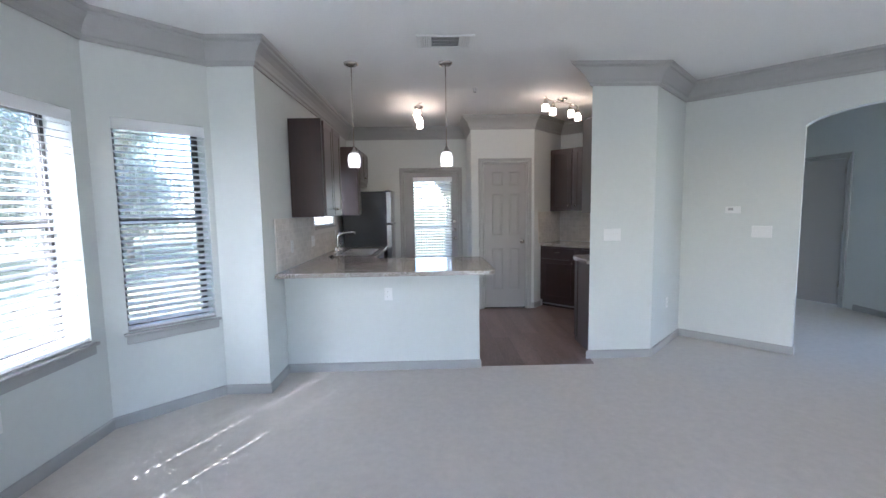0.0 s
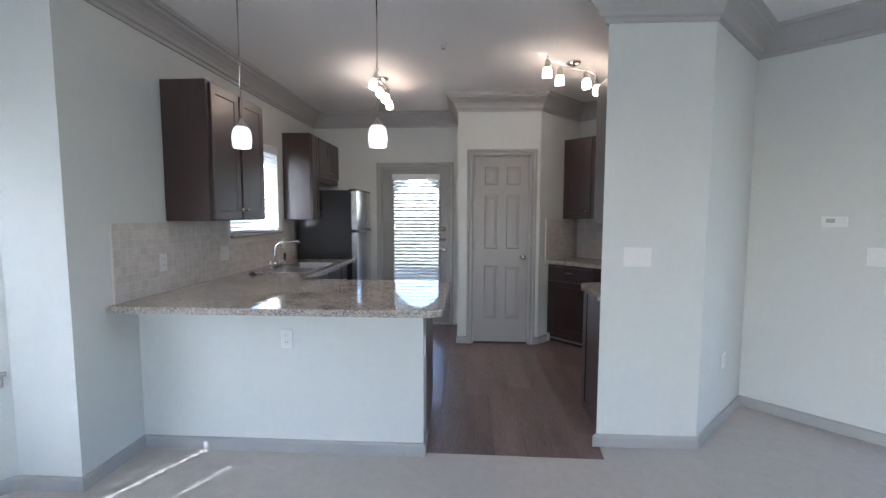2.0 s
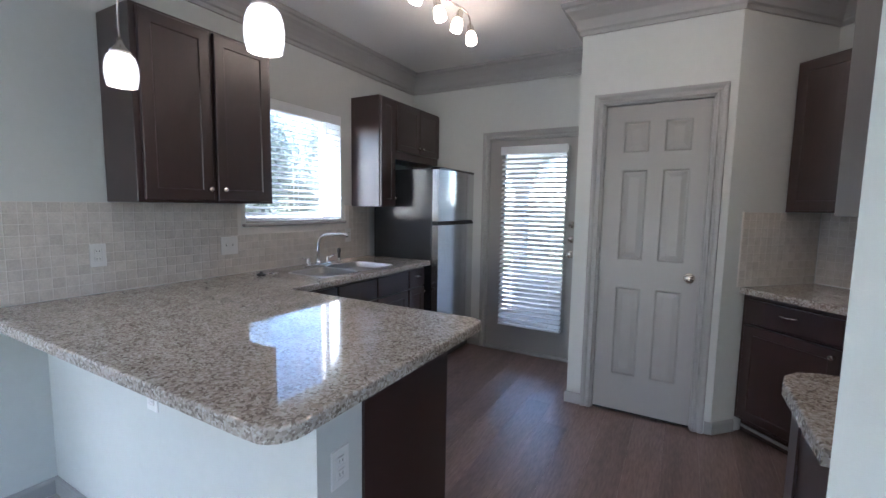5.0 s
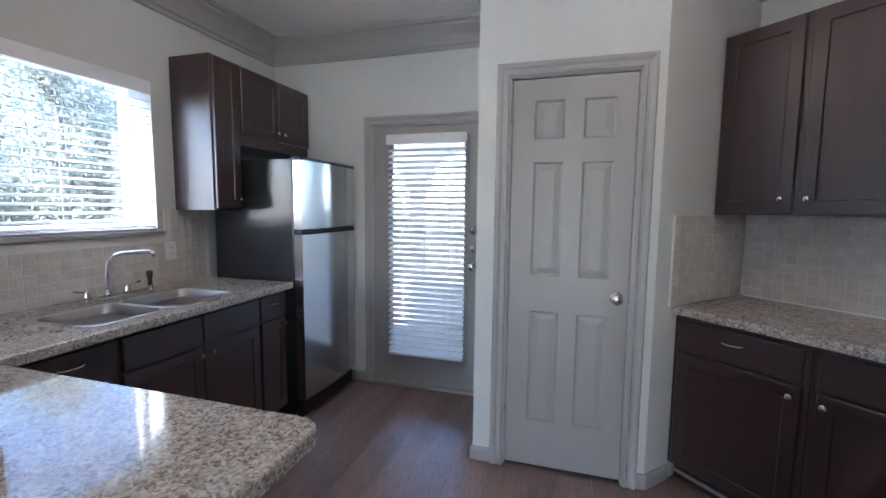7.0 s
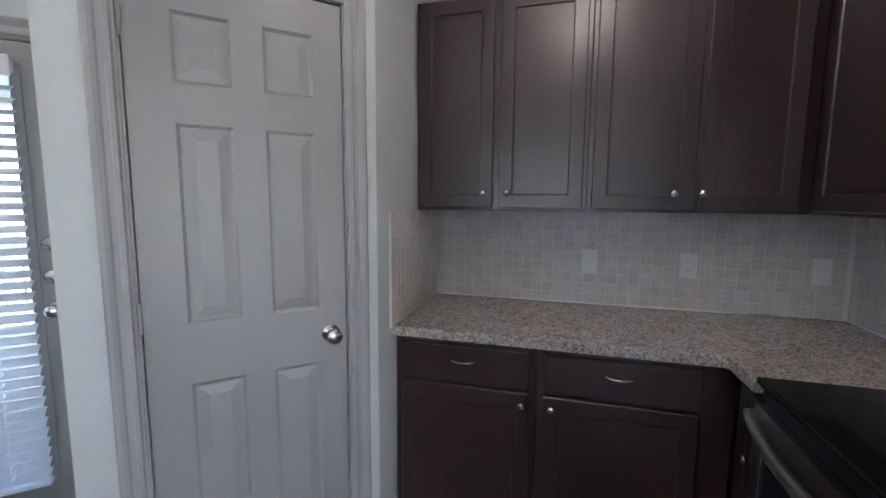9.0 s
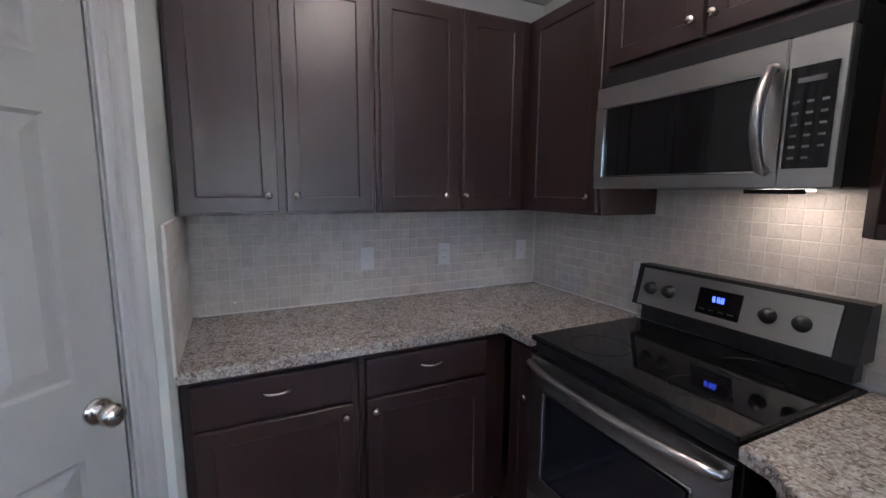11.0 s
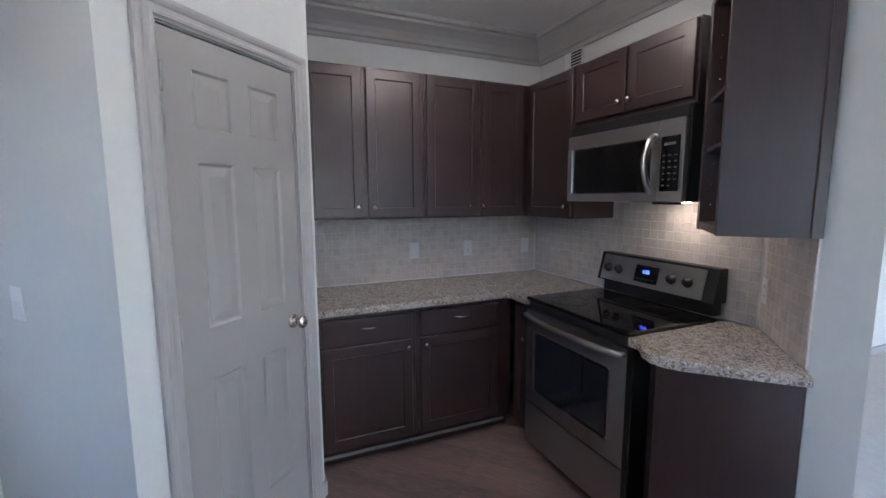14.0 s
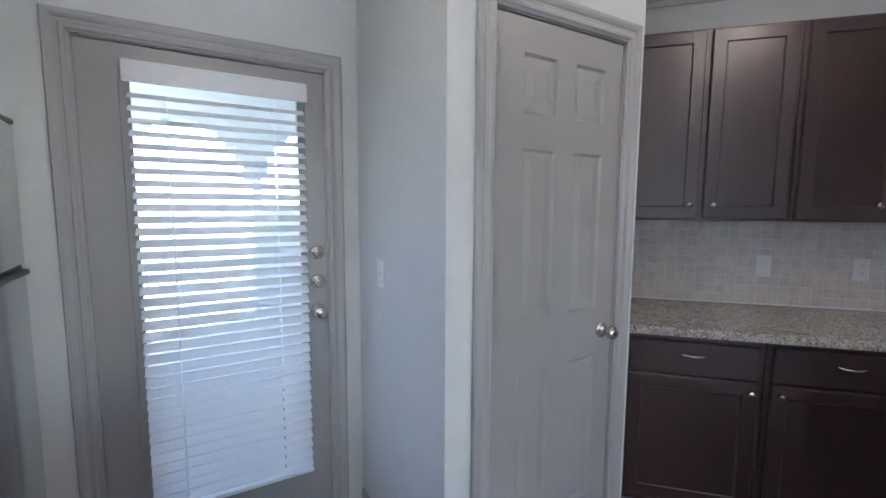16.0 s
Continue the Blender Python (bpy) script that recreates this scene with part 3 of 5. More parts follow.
# ---- sink, tap ----
sink = thing("kitchen_sink", Matrix(), (-0.82, 5.79, 0.70), "stainless steel double-bowl kitchen sink in granite worktop", "sink")
for b in BOWLS:
    bm = bmesh.new()
    rings = []
    x0, x1, y0, y1 = b
    for d, z, r in ((-0.012, CT1 + 0.001, 0.06), (-0.004, CT1 + 0.005, 0.055), (0.003, CT1 + 0.001, 0.05), (0.006, 0.80, 0.05), (0.012, 0.72, 0.06), (0.05, 0.70, 0.05)):
        rings.append([bm.verts.new((x, y, z)) for x, y in round_rect(x0 + d, x1 - d, y0 + d, y1 - d, r)])
    for a, c in zip(rings, rings[1:]):
        for k in range(len(a)):
            bm.faces.new((a[k], a[(k + 1) % len(a)], c[(k + 1) % len(a)], c[k])).smooth = True
    bm.faces.new(rings[-1])
    bowl = part("bowl", bm, SINK, sink)
    part("drain", lathe(bmesh.new(), [(0.0, 0.001), (0.02, 0.002), (0.035, 0.004), (0.042, 0.002), (0.042, 0.0)], pose((x0 + x1) / 2, (y0 + y1) / 2, 0.7005), 20), CHROME, bowl, "chrome basket drain")

tap = thing("faucet", Matrix(), (-1.12, 5.80, CT1), "chrome two-handle kitchen faucet with gooseneck spout", "faucet")
part("deck_plate", box(-1.145, -1.095, 5.68, 5.92, CT1, CT1 + 0.016, 0.006, 2), CHROME, tap)
sp = [(-1.12, 5.80, CT1 + 0.016), (-1.12, 5.80, CT1 + 0.12), (-1.118, 5.801, CT1 + 0.17), (-1.108, 5.805, CT1 + 0.205), (-1.085, 5.815, CT1 + 0.228), (-1.05, 5.83, CT1 + 0.238), (-0.93, 5.885, CT1 + 0.245), (-0.915, 5.892, CT1 + 0.240), (-0.908, 5.895, CT1 + 0.222)]
part("spout", tube(bmesh.new(), sp, 0.011, 12), CHROME, tap)
part("spout_collar", lathe(bmesh.new(), [(0.0, 0), (0.02, 0), (0.018, 0.02), (0.0125, 0.03), (0.0, 0.03)], pose(-1.12, 5.80, CT1 + 0.014), 16), CHROME, tap)
for y, d in ((5.70, -1), (5.90, 1)):
    h = part("handle", lathe(bmesh.new(), [(0, 0), (0.02, 0), (0.016, 0.02), (0.012, 0.035), (0.014, 0.045), (0.0, 0.05)], pose(-1.12, y, CT1 + 0.014), 14), CHROME, tap)
    part("lever", tube(bmesh.new(), [(-1.12, y, CT1 + 0.055), (-1.115, y + 0.03 * d, CT1 + 0.06), (-1.11, y + 0.065 * d, CT1 + 0.07)], [0.006, 0.005, 0.007], 8), CHROME, h)
spray = thing("side_sprayer", Matrix(), (-1.12, 6.03, CT1), "chrome and black pull-out side sprayer beside the faucet", "sprayer")
part("base", lathe(bmesh.new(), [(0, 0), (0.021, 0), (0.019, 0.012), (0.013, 0.02), (0.013, 0.035), (0, 0.035)], pose(-1.12, 6.03, CT1), 14), CHROME, spray)
part("head", lathe(bmesh.new(), [(0, 0.035), (0.012, 0.035), (0.011, 0.07), (0.016, 0.09), (0.015, 0.115), (0.0, 0.12)], pose(-1.12, 6.03, CT1), 14), BLACK, spray, "black sprayer head")
stop = thing("sink_strainer", Matrix(), (-1.02, 5.30, CT1), "loose metal and black rubber sink strainer on the worktop", "strainer")
part("basket", lathe(bmesh.new(), [(0, 0.004), (0.032, 0.004), (0.04, 0.012), (0.04, 0.016), (0.012, 0.018), (0.008, 0.03), (0.0, 0.032)], pose(-1.02, 5.30, CT1 - 0.003), 18), CHROME, stop)
part("rubber_stopper", lathe(bmesh.new(), [(0, 0), (0.028, 0), (0.03, 0.01), (0.012, 0.016), (0.01, 0.026), (0, 0.026)], pose(-1.06, 5.245, CT1 + 0.0005), 16), BLACK, stop, "black rubber stopper")

# ---- refrigerator ----
fr = thing("refrigerator", LW, (6.93, -0.36, FZ + 0.001), "top-freezer refrigerator with stainless doors and black sides", "refrigerator")
F0, F1, FD = 6.585, 7.275, 0.675
part("body", box(F0, F1, -FD, -0.05, 0.03, 1.70, 0.006, 2), FRSIDE, fr, "black textured cabinet body")


def extruded(bm, prof, z0, z1, n):
    """An upright slab with a smooth bowed front and crisp ends."""
    def ring(z, pts):
        return [bm.verts.new((x, y, z)) for x, y in pts]

    front = prof[1:-1]
    lo, hi = ring(z0, front), ring(z1, front)
    for k in range(len(front) - 1):
        bm.faces.new((lo[k], lo[k + 1], hi[k + 1], hi[k])).smooth = True
    back = [prof[0], front[0]], [front[-1], prof[-1]], [prof[-1], prof[0]]
    for pair in back:
        a, c = ring(z0, pair), ring(z1, pair)
        bm.faces.new((a[0], a[1], c[1], c[0]))
    bm.faces.new(ring(z0, prof)[::-1])
    bm.faces.new(ring(z1, prof))
    bmesh.ops.recalc_face_normals(bm, faces=list(bm.faces))
    return bm


def fridge_door(z0, z1):
    bm = bmesh.new()
    n = 28
    prof = [(F0 + 0.002, -FD - 0.006)] + [(F0 + 0.002 + (F1 - F0 - 0.004) * k / n, -FD - 0.068 - 0.02 * math.sin(math.pi * k / n)) for k in range(n + 1)] + [(F1 - 0.002, -FD - 0.006)]
    return extruded(bm, prof, z0, z1, n)


fz = part("freezer_door", fridge_door(1.250, 1.69), STEELV, fr, "curved stainless freezer door")
fd = part("fridge_door", fridge_door(0.11, 1.214), STEELV, fr, "curved stainless refrigerator door")
part("handle_recess", box(F0 + 0.004, F1 - 0.004, -FD - 0.06, -FD - 0.004, 1.2155, 1.2485), BLACK, fr, "black gap between the doors")
part("handle", box(F0 + 0.03, F1 - 0.03, -FD - 0.086, -FD - 0.061, 1.2145, 1.232, 0.003), BLACK, fd, "black grip along the door edge")
part("door_cap", box(F0 + 0.004, F1 - 0.004, -FD - 0.075, -FD + 0.02, 1.6905, 1.712, 0.008, 2), FRSIDE, fr, "black top hinge cover")
part("kick_grille", box(F0 + 0.01, F1 - 0.01, -FD - 0.04, -FD + 0.01, FZ + 0.012, 0.10, 0.004), BLACK, fr)
for s in (F0 + 0.06, F1 - 0.06):
    part("foot", lathe(bmesh.new(), [(0, 0), (0.02, 0), (0.02, 0.012), (0.01, 0.062), (0, 0.062)], pose(s, -FD + 0.06, FZ + 0.001), 12), BLACK, fr)

# ---- microwave ----
MS0, MS1, MD, MZ0, MZ1 = 0.845, 1.607, 0.385, 1.487, 1.858
mw = thing("microwave", RG, (1.226, -0.19, MZ0), "over-the-range stainless microwave with black glass window", "microwave")
part("body", box(MS0, MS1, -MD + 0.03, -0.01, MZ0, 1.915, 0.004), BLACK, mw, "black case")
part("vent_grille", box(MS0 + 0.002, MS1 - 0.002, -MD + 0.012, -MD + 0.03, MZ1 + 0.002, 1.913, 0.003), BLACK, mw, "black louvred top vent")
dr = bmesh.new()
SPL = MS1 - 0.125
bx(dr, MS0 + 0.001, SPL - 0.002, -MD - 0.005, -MD + 0.03, MZ1 - 0.075, MZ1, 0.004)
bx(dr, MS0 + 0.001, SPL - 0.002, -MD - 0.005, -MD + 0.03, MZ0, MZ0 + 0.045, 0.004)
bx(dr, MS0 + 0.001, MS0 + 0.045, -MD - 0.005, -MD + 0.03, MZ0 + 0.045, MZ1 - 0.075)
bx(dr, SPL - 0.045, SPL - 0.002, -MD - 0.005, -MD + 0.03, MZ0 + 0.045, MZ1 - 0.075)
md = part("door", dr, STEEL, mw, "stainless door frame")
part("window", box(MS0 + 0.0455, SPL - 0.0455, -MD + 0.002, -MD + 0.02, MZ0 + 0.0455, MZ1 - 0.0755), BGLASS, md, "black glass door window")
rim = bmesh.new()
for a, b, c, d in ((MS0 + 0.04, SPL - 0.04, MZ1 - 0.079, MZ1 - 0.073), (MS0 + 0.04, SPL - 0.04, MZ0 + 0.041, MZ0 + 0.047)):
    bx(rim, a, b, -MD - 0.009, -MD - 0.0055, c, d, 0.001)
for a in (MS0 + 0.040, SPL - 0.046):
    bx(rim, a, a + 0.006, -MD - 0.009, -MD - 0.0055, MZ0 + 0.047, MZ1 - 0.079, 0.001)
part("window_rim", rim, CHROME, md, "bright trim round the window")
hp = [(SPL - 0.03, -MD - 0.01 - 0.055 * math.sin(math.pi * (0.08 + 0.84 * k / 12)), MZ0 + 0.05 + (MZ1 - MZ0 - 0.12) * k / 12) for k in range(13)]
part("handle", tube(bmesh.new(), [(SPL - 0.03, -MD - 0.003, hp[0][2] - 0.004)] + hp + [(SPL - 0.03, -MD - 0.003, hp[-1][2] + 0.004)], 0.014, 12), STEEL, md, "arched stainless handle")
cp = part("control_panel", box(SPL, MS1 - 0.001, -MD - 0.005, -MD + 0.03, MZ0, MZ1, 0.004), STEEL, mw)
part("keypad", box(SPL + 0.010, MS1 - 0.018, -MD - 0.0085, -MD - 0.0055, MZ0 + 0.05, MZ1 - 0.075, 0.001), BGLASS, cp, "black keypad with grey key legends")
keys = bmesh.new()
for r in range(7):
    for c in range(3 if r < 6 else 2):
        if r in (0,):
            continue
        bx(keys, SPL + 0.022 + 0.030 * c, SPL + 0.036 + 0.030 * c, -MD - 0.0095, -MD - 0.009, MZ0 + 0.235 - 0.027 * r, MZ0 + 0.241 - 0.027 * r)
bx(keys, SPL + 0.028, SPL + 0.086, -MD - 0.0095, -MD - 0.009, MZ0 + 0.256, MZ0 + 0.268)
tagged(part("key_legends", keys, PRINT_SHADE, cp, "small grey key legends"), kind="stuff")
part("cooktop_lamp", box(1.33, 1.45, -0.20, -0.11, MZ0 - 0.006, MZ0 - 0.001), HOODL, mw, "lit lamp under the microwave")
# added black strip, hides the lamp's glowing edge instead of a recess
part("added_glow_block", box(1.31, 1.47, -0.222, -0.205, MZ0 - 0.014, MZ0 - 0.0005, 0.002), BLACK, mw)

# ---- range ----
R0, R1 = 0.836, 1.600
rg = thing("electric_range", RG, ((R0 + R1) / 2, -0.33, FZ + 0.001), "freestanding electric range, stainless front and black glass cooktop", "range")
part("body", box(R0, R1, -0.615, -0.02, 0.05, 0.905, 0.003), BLACK, rg, "black side panels")
part("plinth", box(R0 + 0.02, R1 - 0.02, -0.58, -0.05, FZ + 0.001, 0.05), BLACK, rg)
part("cooktop", box(R0 - 0.002, R1 + 0.002, -0.655, -0.085, 0.9055, 0.926, 0.006, 2), BGLASS, rg, "black ceramic glass cooktop")
for s, y, r in ((R0 + 0.2, -0.50, 0.105), (R1 - 0.2, -0.50, 0.08), (R0 + 0.2, -0.23, 0.08), (R1 - 0.2, -0.23, 0.105)):
    part("burner_ring", lathe(bmesh.new(), [(r - 0.003, 0.0), (r - 0.003, 0.0006), (r, 0.0006), (r, 0.0)], pose(s, y, 0.9262), 40), RINGS, rg, "printed grey burner ring")
part("door_gap", box(R0 + 0.004, R1 - 0.004, -0.635, -0.616, 0.855, 0.904, 0.003), BLACK, rg)
n = 10
def bowed(z0, z1, y_in, depth=0.018):
    bm = bmesh.new()
    pr = [(R0 + 0.003, y_in)] + [(R0 + 0.003 + (R1 - R0 - 0.006) * k / n, -0.652 - depth * math.sin(math.pi * k / n)) for k in range(n + 1)] + [(R1 - 0.003, y_in)]
    return extruded(bm, pr, z0, z1, n)


odoor = part("oven_door", bowed(0.285, 0.85, -0.616, 0.004), OVEN, rg, "stainless oven door")
part("oven_window", box(R0 + 0.10, R1 - 0.10, -0.661, -0.6535, 0.385, 0.725, 0.012, 3), OVENG, odoor, "dark glass oven window")
wr = bmesh.new()
bx(wr, R0 + 0.088, R1 - 0.088, -0.6645, -0.654, 0.728, 0.736, 0.002)
bx(wr, R0 + 0.088, R1 - 0.088, -0.6645, -0.654, 0.374, 0.382, 0.002)
bx(wr, R0 + 0.088, R0 + 0.096, -0.6645, -0.654, 0.382, 0.728, 0.002)
bx(wr, R1 - 0.096, R1 - 0.088, -0.6645, -0.654, 0.382, 0.728, 0.002)
part("window_rim", wr, CHROME, odoor, "bright trim round the oven window")
hb = [(R0 + 0.02 + (R1 - R0 - 0.04) * k / 14, -0.672 - 0.040 * math.sin(math.pi * k / 14) ** 0.7, 0.822) for k in range(15)]
part("oven_handle", tube(bmesh.new(), [(R0 + 0.02, -0.655, 0.822)] + hb + [(R1 - 0.02, -0.655, 0.822)], 0.015, 12), STEEL, odoor, "bowed stainless oven handle")
part("storage_drawer", bowed(0.03, 0.277, -0.616, 0.004), OVEN, rg, "stainless storage drawer front")
def wedge(bm, s0, s1, y0b, y0t, y1, z0, z1):
    vs = [bm.verts.new(p) for p in ((s0, y0b, z0), (s1, y0b, z0), (s1, y1, z0), (s0, y1, z0), (s0, y0t, z1), (s1, y0t, z1), (s1, y1, z1), (s0, y1, z1))]
    for q in ((0, 3, 2, 1), (4, 5, 6, 7), (0, 1, 5, 4), (1, 2, 6, 5), (2, 3, 7, 6), (3, 0, 4, 7)):
        bm.faces.new([vs[k] for k in q])
    return bm


part("backguard", wedge(wedge(bmesh.new(), R0, R1, -0.115, -0.075, -0.02, 0.995, 1.165), R0 + 0.02, R1 - 0.02, -0.078, -0.073, -0.022, 0.9265, 0.9945), BLACK, rg, "black backguard")
pan = part("control_panel", wedge(bmesh.new(), R0 + 0.03, R1 - 0.06, -0.1205, -0.0835, -0.08, 1.003, 1.152), STEEL, rg, "sloped stainless control panel")
def on_panel(s, z):
    return s, -0.1205 + 0.037 * (z - 1.003) / 0.149 - 0.0015, z


for s in (R0 + 0.085, R0 + 0.165, R1 - 0.24, R1 - 0.145):
    x, y, z = on_panel(s, 1.075)
    part("knob", lathe(bmesh.new(), [(0, 0), (0.027, 0), (0.026, 0.006), (0.021, 0.008), (0.019, 0.026), (0.0, 0.028)], pose(x, y + 0.001, z, 90 - 14), 18), BLACK, pan, "round black burner knob")
disp = part("display", wedge(bmesh.new(), R0 + 0.285, R0 + 0.44, -0.117, -0.094, -0.088, 1.028, 1.122), BGLASS, pan, "black clock display")
dig = bmesh.new()
for k, s in enumerate((R0 + 0.342, R0 + 0.359, R0 + 0.373)):
    for dz in (0.0, 0.009, 0.018):
        x, y, z = on_panel(s, 1.078 + dz)
        bx(dig, x, x + 0.009, y - 0.0045, y - 0.003, z, z + 0.0025)
    for ds in (0.0, 0.007):
        x, y, z = on_panel(s + ds, 1.079)
        bx(dig, x, x + 0.002, y - 0.0045, y - 0.001, z, z + 0.018)
part("digits", dig, BLUE, pan, "glowing blue clock digits")
leg = bmesh.new()
for k in range(4):
    x, y, z = on_panel(R0 + 0.30 + 0.034 * k, 1.045)
    bx(leg, x, x + 0.02, y - 0.004, y - 0.0025, z, z + 0.004)
part("key_legends", leg, PRINT_SHADE, pan, "small grey key legends")


# ---- doors ----
def six_panel(s0, s1, z0, z1, cols, rows, y0, y1):
    """A moulded door leaf: raised panels in sunken fields."""
    bm = bmesh.new()
    xs = sorted({s0, s1, *[v for c in cols for v in c]})
    zs = sorted({z0, z1, *[v for r in rows for v in r]})
    def field(x, z):
        return any(a <= x < b for a, b in cols) and any(a <= z < b for a, b in rows)
    grid = {}
    def vert(x, y, z):
        key = (round(x, 5), round(y, 5), round(z, 5))
        if key not in grid:
            grid[key] = bm.verts.new((x, y, z))
        return grid[key]
    for a, b in zip(xs, xs[1:]):
        for c, d in zip(zs, zs[1:]):
            if not field((a + b) / 2, (c + d) / 2):
                bm.faces.new([vert(*p) for p in ((a, y0, c), (b, y0, c), (b, y0, d), (a, y0, d))])
                continue
            loops = [(0.0, 0.0), (0.009, 0.0075), (0.016, 0.0075), (0.045, 0.002)]
            prev = None
            for ins, dep in loops:
                now = [vert(*p) for p in ((a + ins, y0 + dep, c + ins), (b - ins, y0 + dep, c + ins), (b - ins, y0 + dep, d - ins), (a + ins, y0 + dep, d - ins))]
                if prev:
                    for k in range(4):
                        bm.faces.new((prev[k], prev[(k + 1) % 4], now[(k + 1) % 4], now[k]))
                prev = now
            bm.faces.new(prev)
    # edges and back
    bx(bm, s0, s1, y0 + 0.0125, y1, z0, z1)
    for a, b in ((s0, s0), (s1, s1)):
        bm.faces.new([bm.verts.new(p) for p in ((a, y0, z0), (a, y0 + 0.0125, z0), (a, y0 + 0.0125, z1), (a, y0, z1))])
    for c in (z0, z1):
        bm.faces.new([bm.verts.new(p) for p in ((s0, y0, c), (s1, y0, c), (s1, y0 + 0.0125, c), (s0, y0 + 0.0125, c))])
    return bm


CASING = [(0.0, 0.0), (0.0, 0.010), (0.006, 0.012), (0.012, 0.019), (0.022, 0.019), (0.028, 0.014), (0.040, 0.013), (0.046, 0.018), (0.056, 0.022), (0.066, 0.022), (0.072, 0.016), (0.072, 0.0)]


def casing(s0, s1, z1, zlow=FZ + 0.002):
    """Door casing round an opening, mitred: profile of (out from the opening, proud of the wall)."""
    bm = bmesh.new()
    rows = []
    for o, p in CASING:
        rows.append([bm.verts.new(q) for q in ((s0 - o, -p - 0.001, zlow), (s0 - o, -p - 0.001, z1 + o), (s1 + o, -p - 0.001, z1 + o), (s1 + o, -p - 0.001, zlow))])
    for a, b in zip(rows, rows[1:] + rows[:1]):
        for i in range(3):
            bm.faces.new((a[i], a[i + 1], b[i + 1], b[i]))
    bm.faces.new([r[0] for r in rows])
    bm.faces.new([r[3] for r in rows])
    return bm


def jamb(s0, s1, z1, depth, w=0.014):
    bm = bmesh.new()
    bx(bm, s0 - w, s0, 0.001, depth, FZ + 0.002, z1 + w)
    bx(bm, s1, s1 + w, 0.001, depth, FZ + 0.002, z1 + w)
    bx(bm, s0, s1, 0.001, depth, z1, z1 + w)
    bx(bm, s0, s0 + 0.012, 0.042, depth, FZ + 0.002, z1)
    bx(bm, s1 - 0.012, s1, 0.042, depth, FZ + 0.002, z1)
    bx(bm, s0 + 0.012, s1 - 0.012, 0.042, depth, z1 - 0.012, z1)
    return bm


def door_knob(s, y, z):
    return lathe(bmesh.new(), [(0, 0), (0.032, 0), (0.032, 0.005), (0.024, 0.009), (0.012, 0.012), (0.011, 0.030), (0.020, 0.036), (0.028, 0.048), (0.027, 0.060), (0.018, 0.067), (0, 0.069)], pose(s, y, z, 90), 24)


COLS = [(0.945, 1.095), (1.185, 1.335)]
ROWS6 = [(0.25, 0.855), (1.045, 1.635), (1.75, 1.945)]
d1 = thing("door_1", PW, (1.13, 0, FZ), "closed grey-painted six-panel pantry door with casing", "door", "", "structure")
part("casing", casing(0.822, 1.436, 2.062), TRIM, d1, "stepped grey door casing")
part("jamb", jamb(0.828, 1.432, 2.058, 0.088), TRIM, d1)
leaf = part("door_leaf", six_panel(0.832, 1.428, FZ + 0.025, 2.052, COLS, ROWS6, 0.003, 0.040), DOORP, d1, "six-panel moulded door leaf")
part("door_knob", door_knob(1.372, 0.003, 0.955), NICKEL, leaf, "round satin nickel knob")
for z in (0.22, 1.03, 1.85):
    part("hinge", lathe(bmesh.new(), [(0, 0), (0.006, 0), (0.006, 0.09), (0, 0.09)], pose(0.829, -0.004, z), 10), TRIM, leaf)
# solid near-black filler paints in the shade under the door leaf
part("floor_gap_shade", box(0.83, 1.43, 0.03, 0.088, FZ + 0.0005, FZ + 0.023), DARKGAP, d1, "near-black filler for the shade below the door")

# patio door with glass and blind
d2 = thing("door_2", XW, (0.08, 0, FZ), "grey-painted exterior patio door with full glass", "door", "", "structure")
XD0, XD1, XDT = -0.350, 0.498, 2.012
part("casing", casing(XD0 - 0.004, XD1 + 0.004, XDT + 0.006), TRIM, d2, "stepped grey door casing")
part("jamb", jamb(XD0 - 0.002, XD1 + 0.002, XDT + 0.002, 0.138), TRIM, d2)
G0, G1, GZ0, GZ1 = -0.20, 0.385, 0.26, 1.90
lf = bmesh.new()
for a, b, c, e in ((XD0, G0, 0.0, XDT - 0.003), (G1, XD1, 0.0, XDT - 0.003), (G0, G1, 0.0, GZ0), (G0, G1, GZ1, XDT - 0.003)):
    bx(lf, a, b, 0.004, 0.048, c, e)
for a, b, c, e in ((G0 - 0.03, G0 + 0.004, GZ0 - 0.03, GZ1 + 0.03), (G1 - 0.004, G1 + 0.03, GZ0 - 0.03, GZ1 + 0.03), (G0 + 0.004, G1 - 0.004, GZ0 - 0.03, GZ0 + 0.004), (G0 + 0.004, G1 - 0.004, GZ1 - 0.004, GZ1 + 0.03)):
    bx(lf, a, b, -0.006, 0.0035, c, e, 0.003)
leaf2 = part("door_leaf", lf, DOORP, d2, "grey door leaf around the glass")
pn = part("pane", box(G0 + 0.001, G1 - 0.001, 0.022, 0.028, GZ0 + 0.001, GZ1 - 0.001), DPANE, leaf2, "clear door glass")
pn.visible_shadow = False
part("threshold", box(XD0, XD1, -0.02, 0.138, FZ + 0.001, FZ + 0.028, 0.004), TRIM, d2, "pale threshold strip")
for z in (1.232, 1.10):
    part("deadbolt", lathe(bmesh.new(), [(0, 0), (0.031, 0), (0.03, 0.010), (0.022, 0.016), (0.010, 0.017), (0.009, 0.026), (0, 0.027)], pose(0.452, 0.004, z, 90), 22), NICKEL, leaf2, "satin nickel deadbolt")
part("door_knob", door_knob(0.452, 0.004, 0.965), NICKEL, leaf2, "round satin nickel knob")

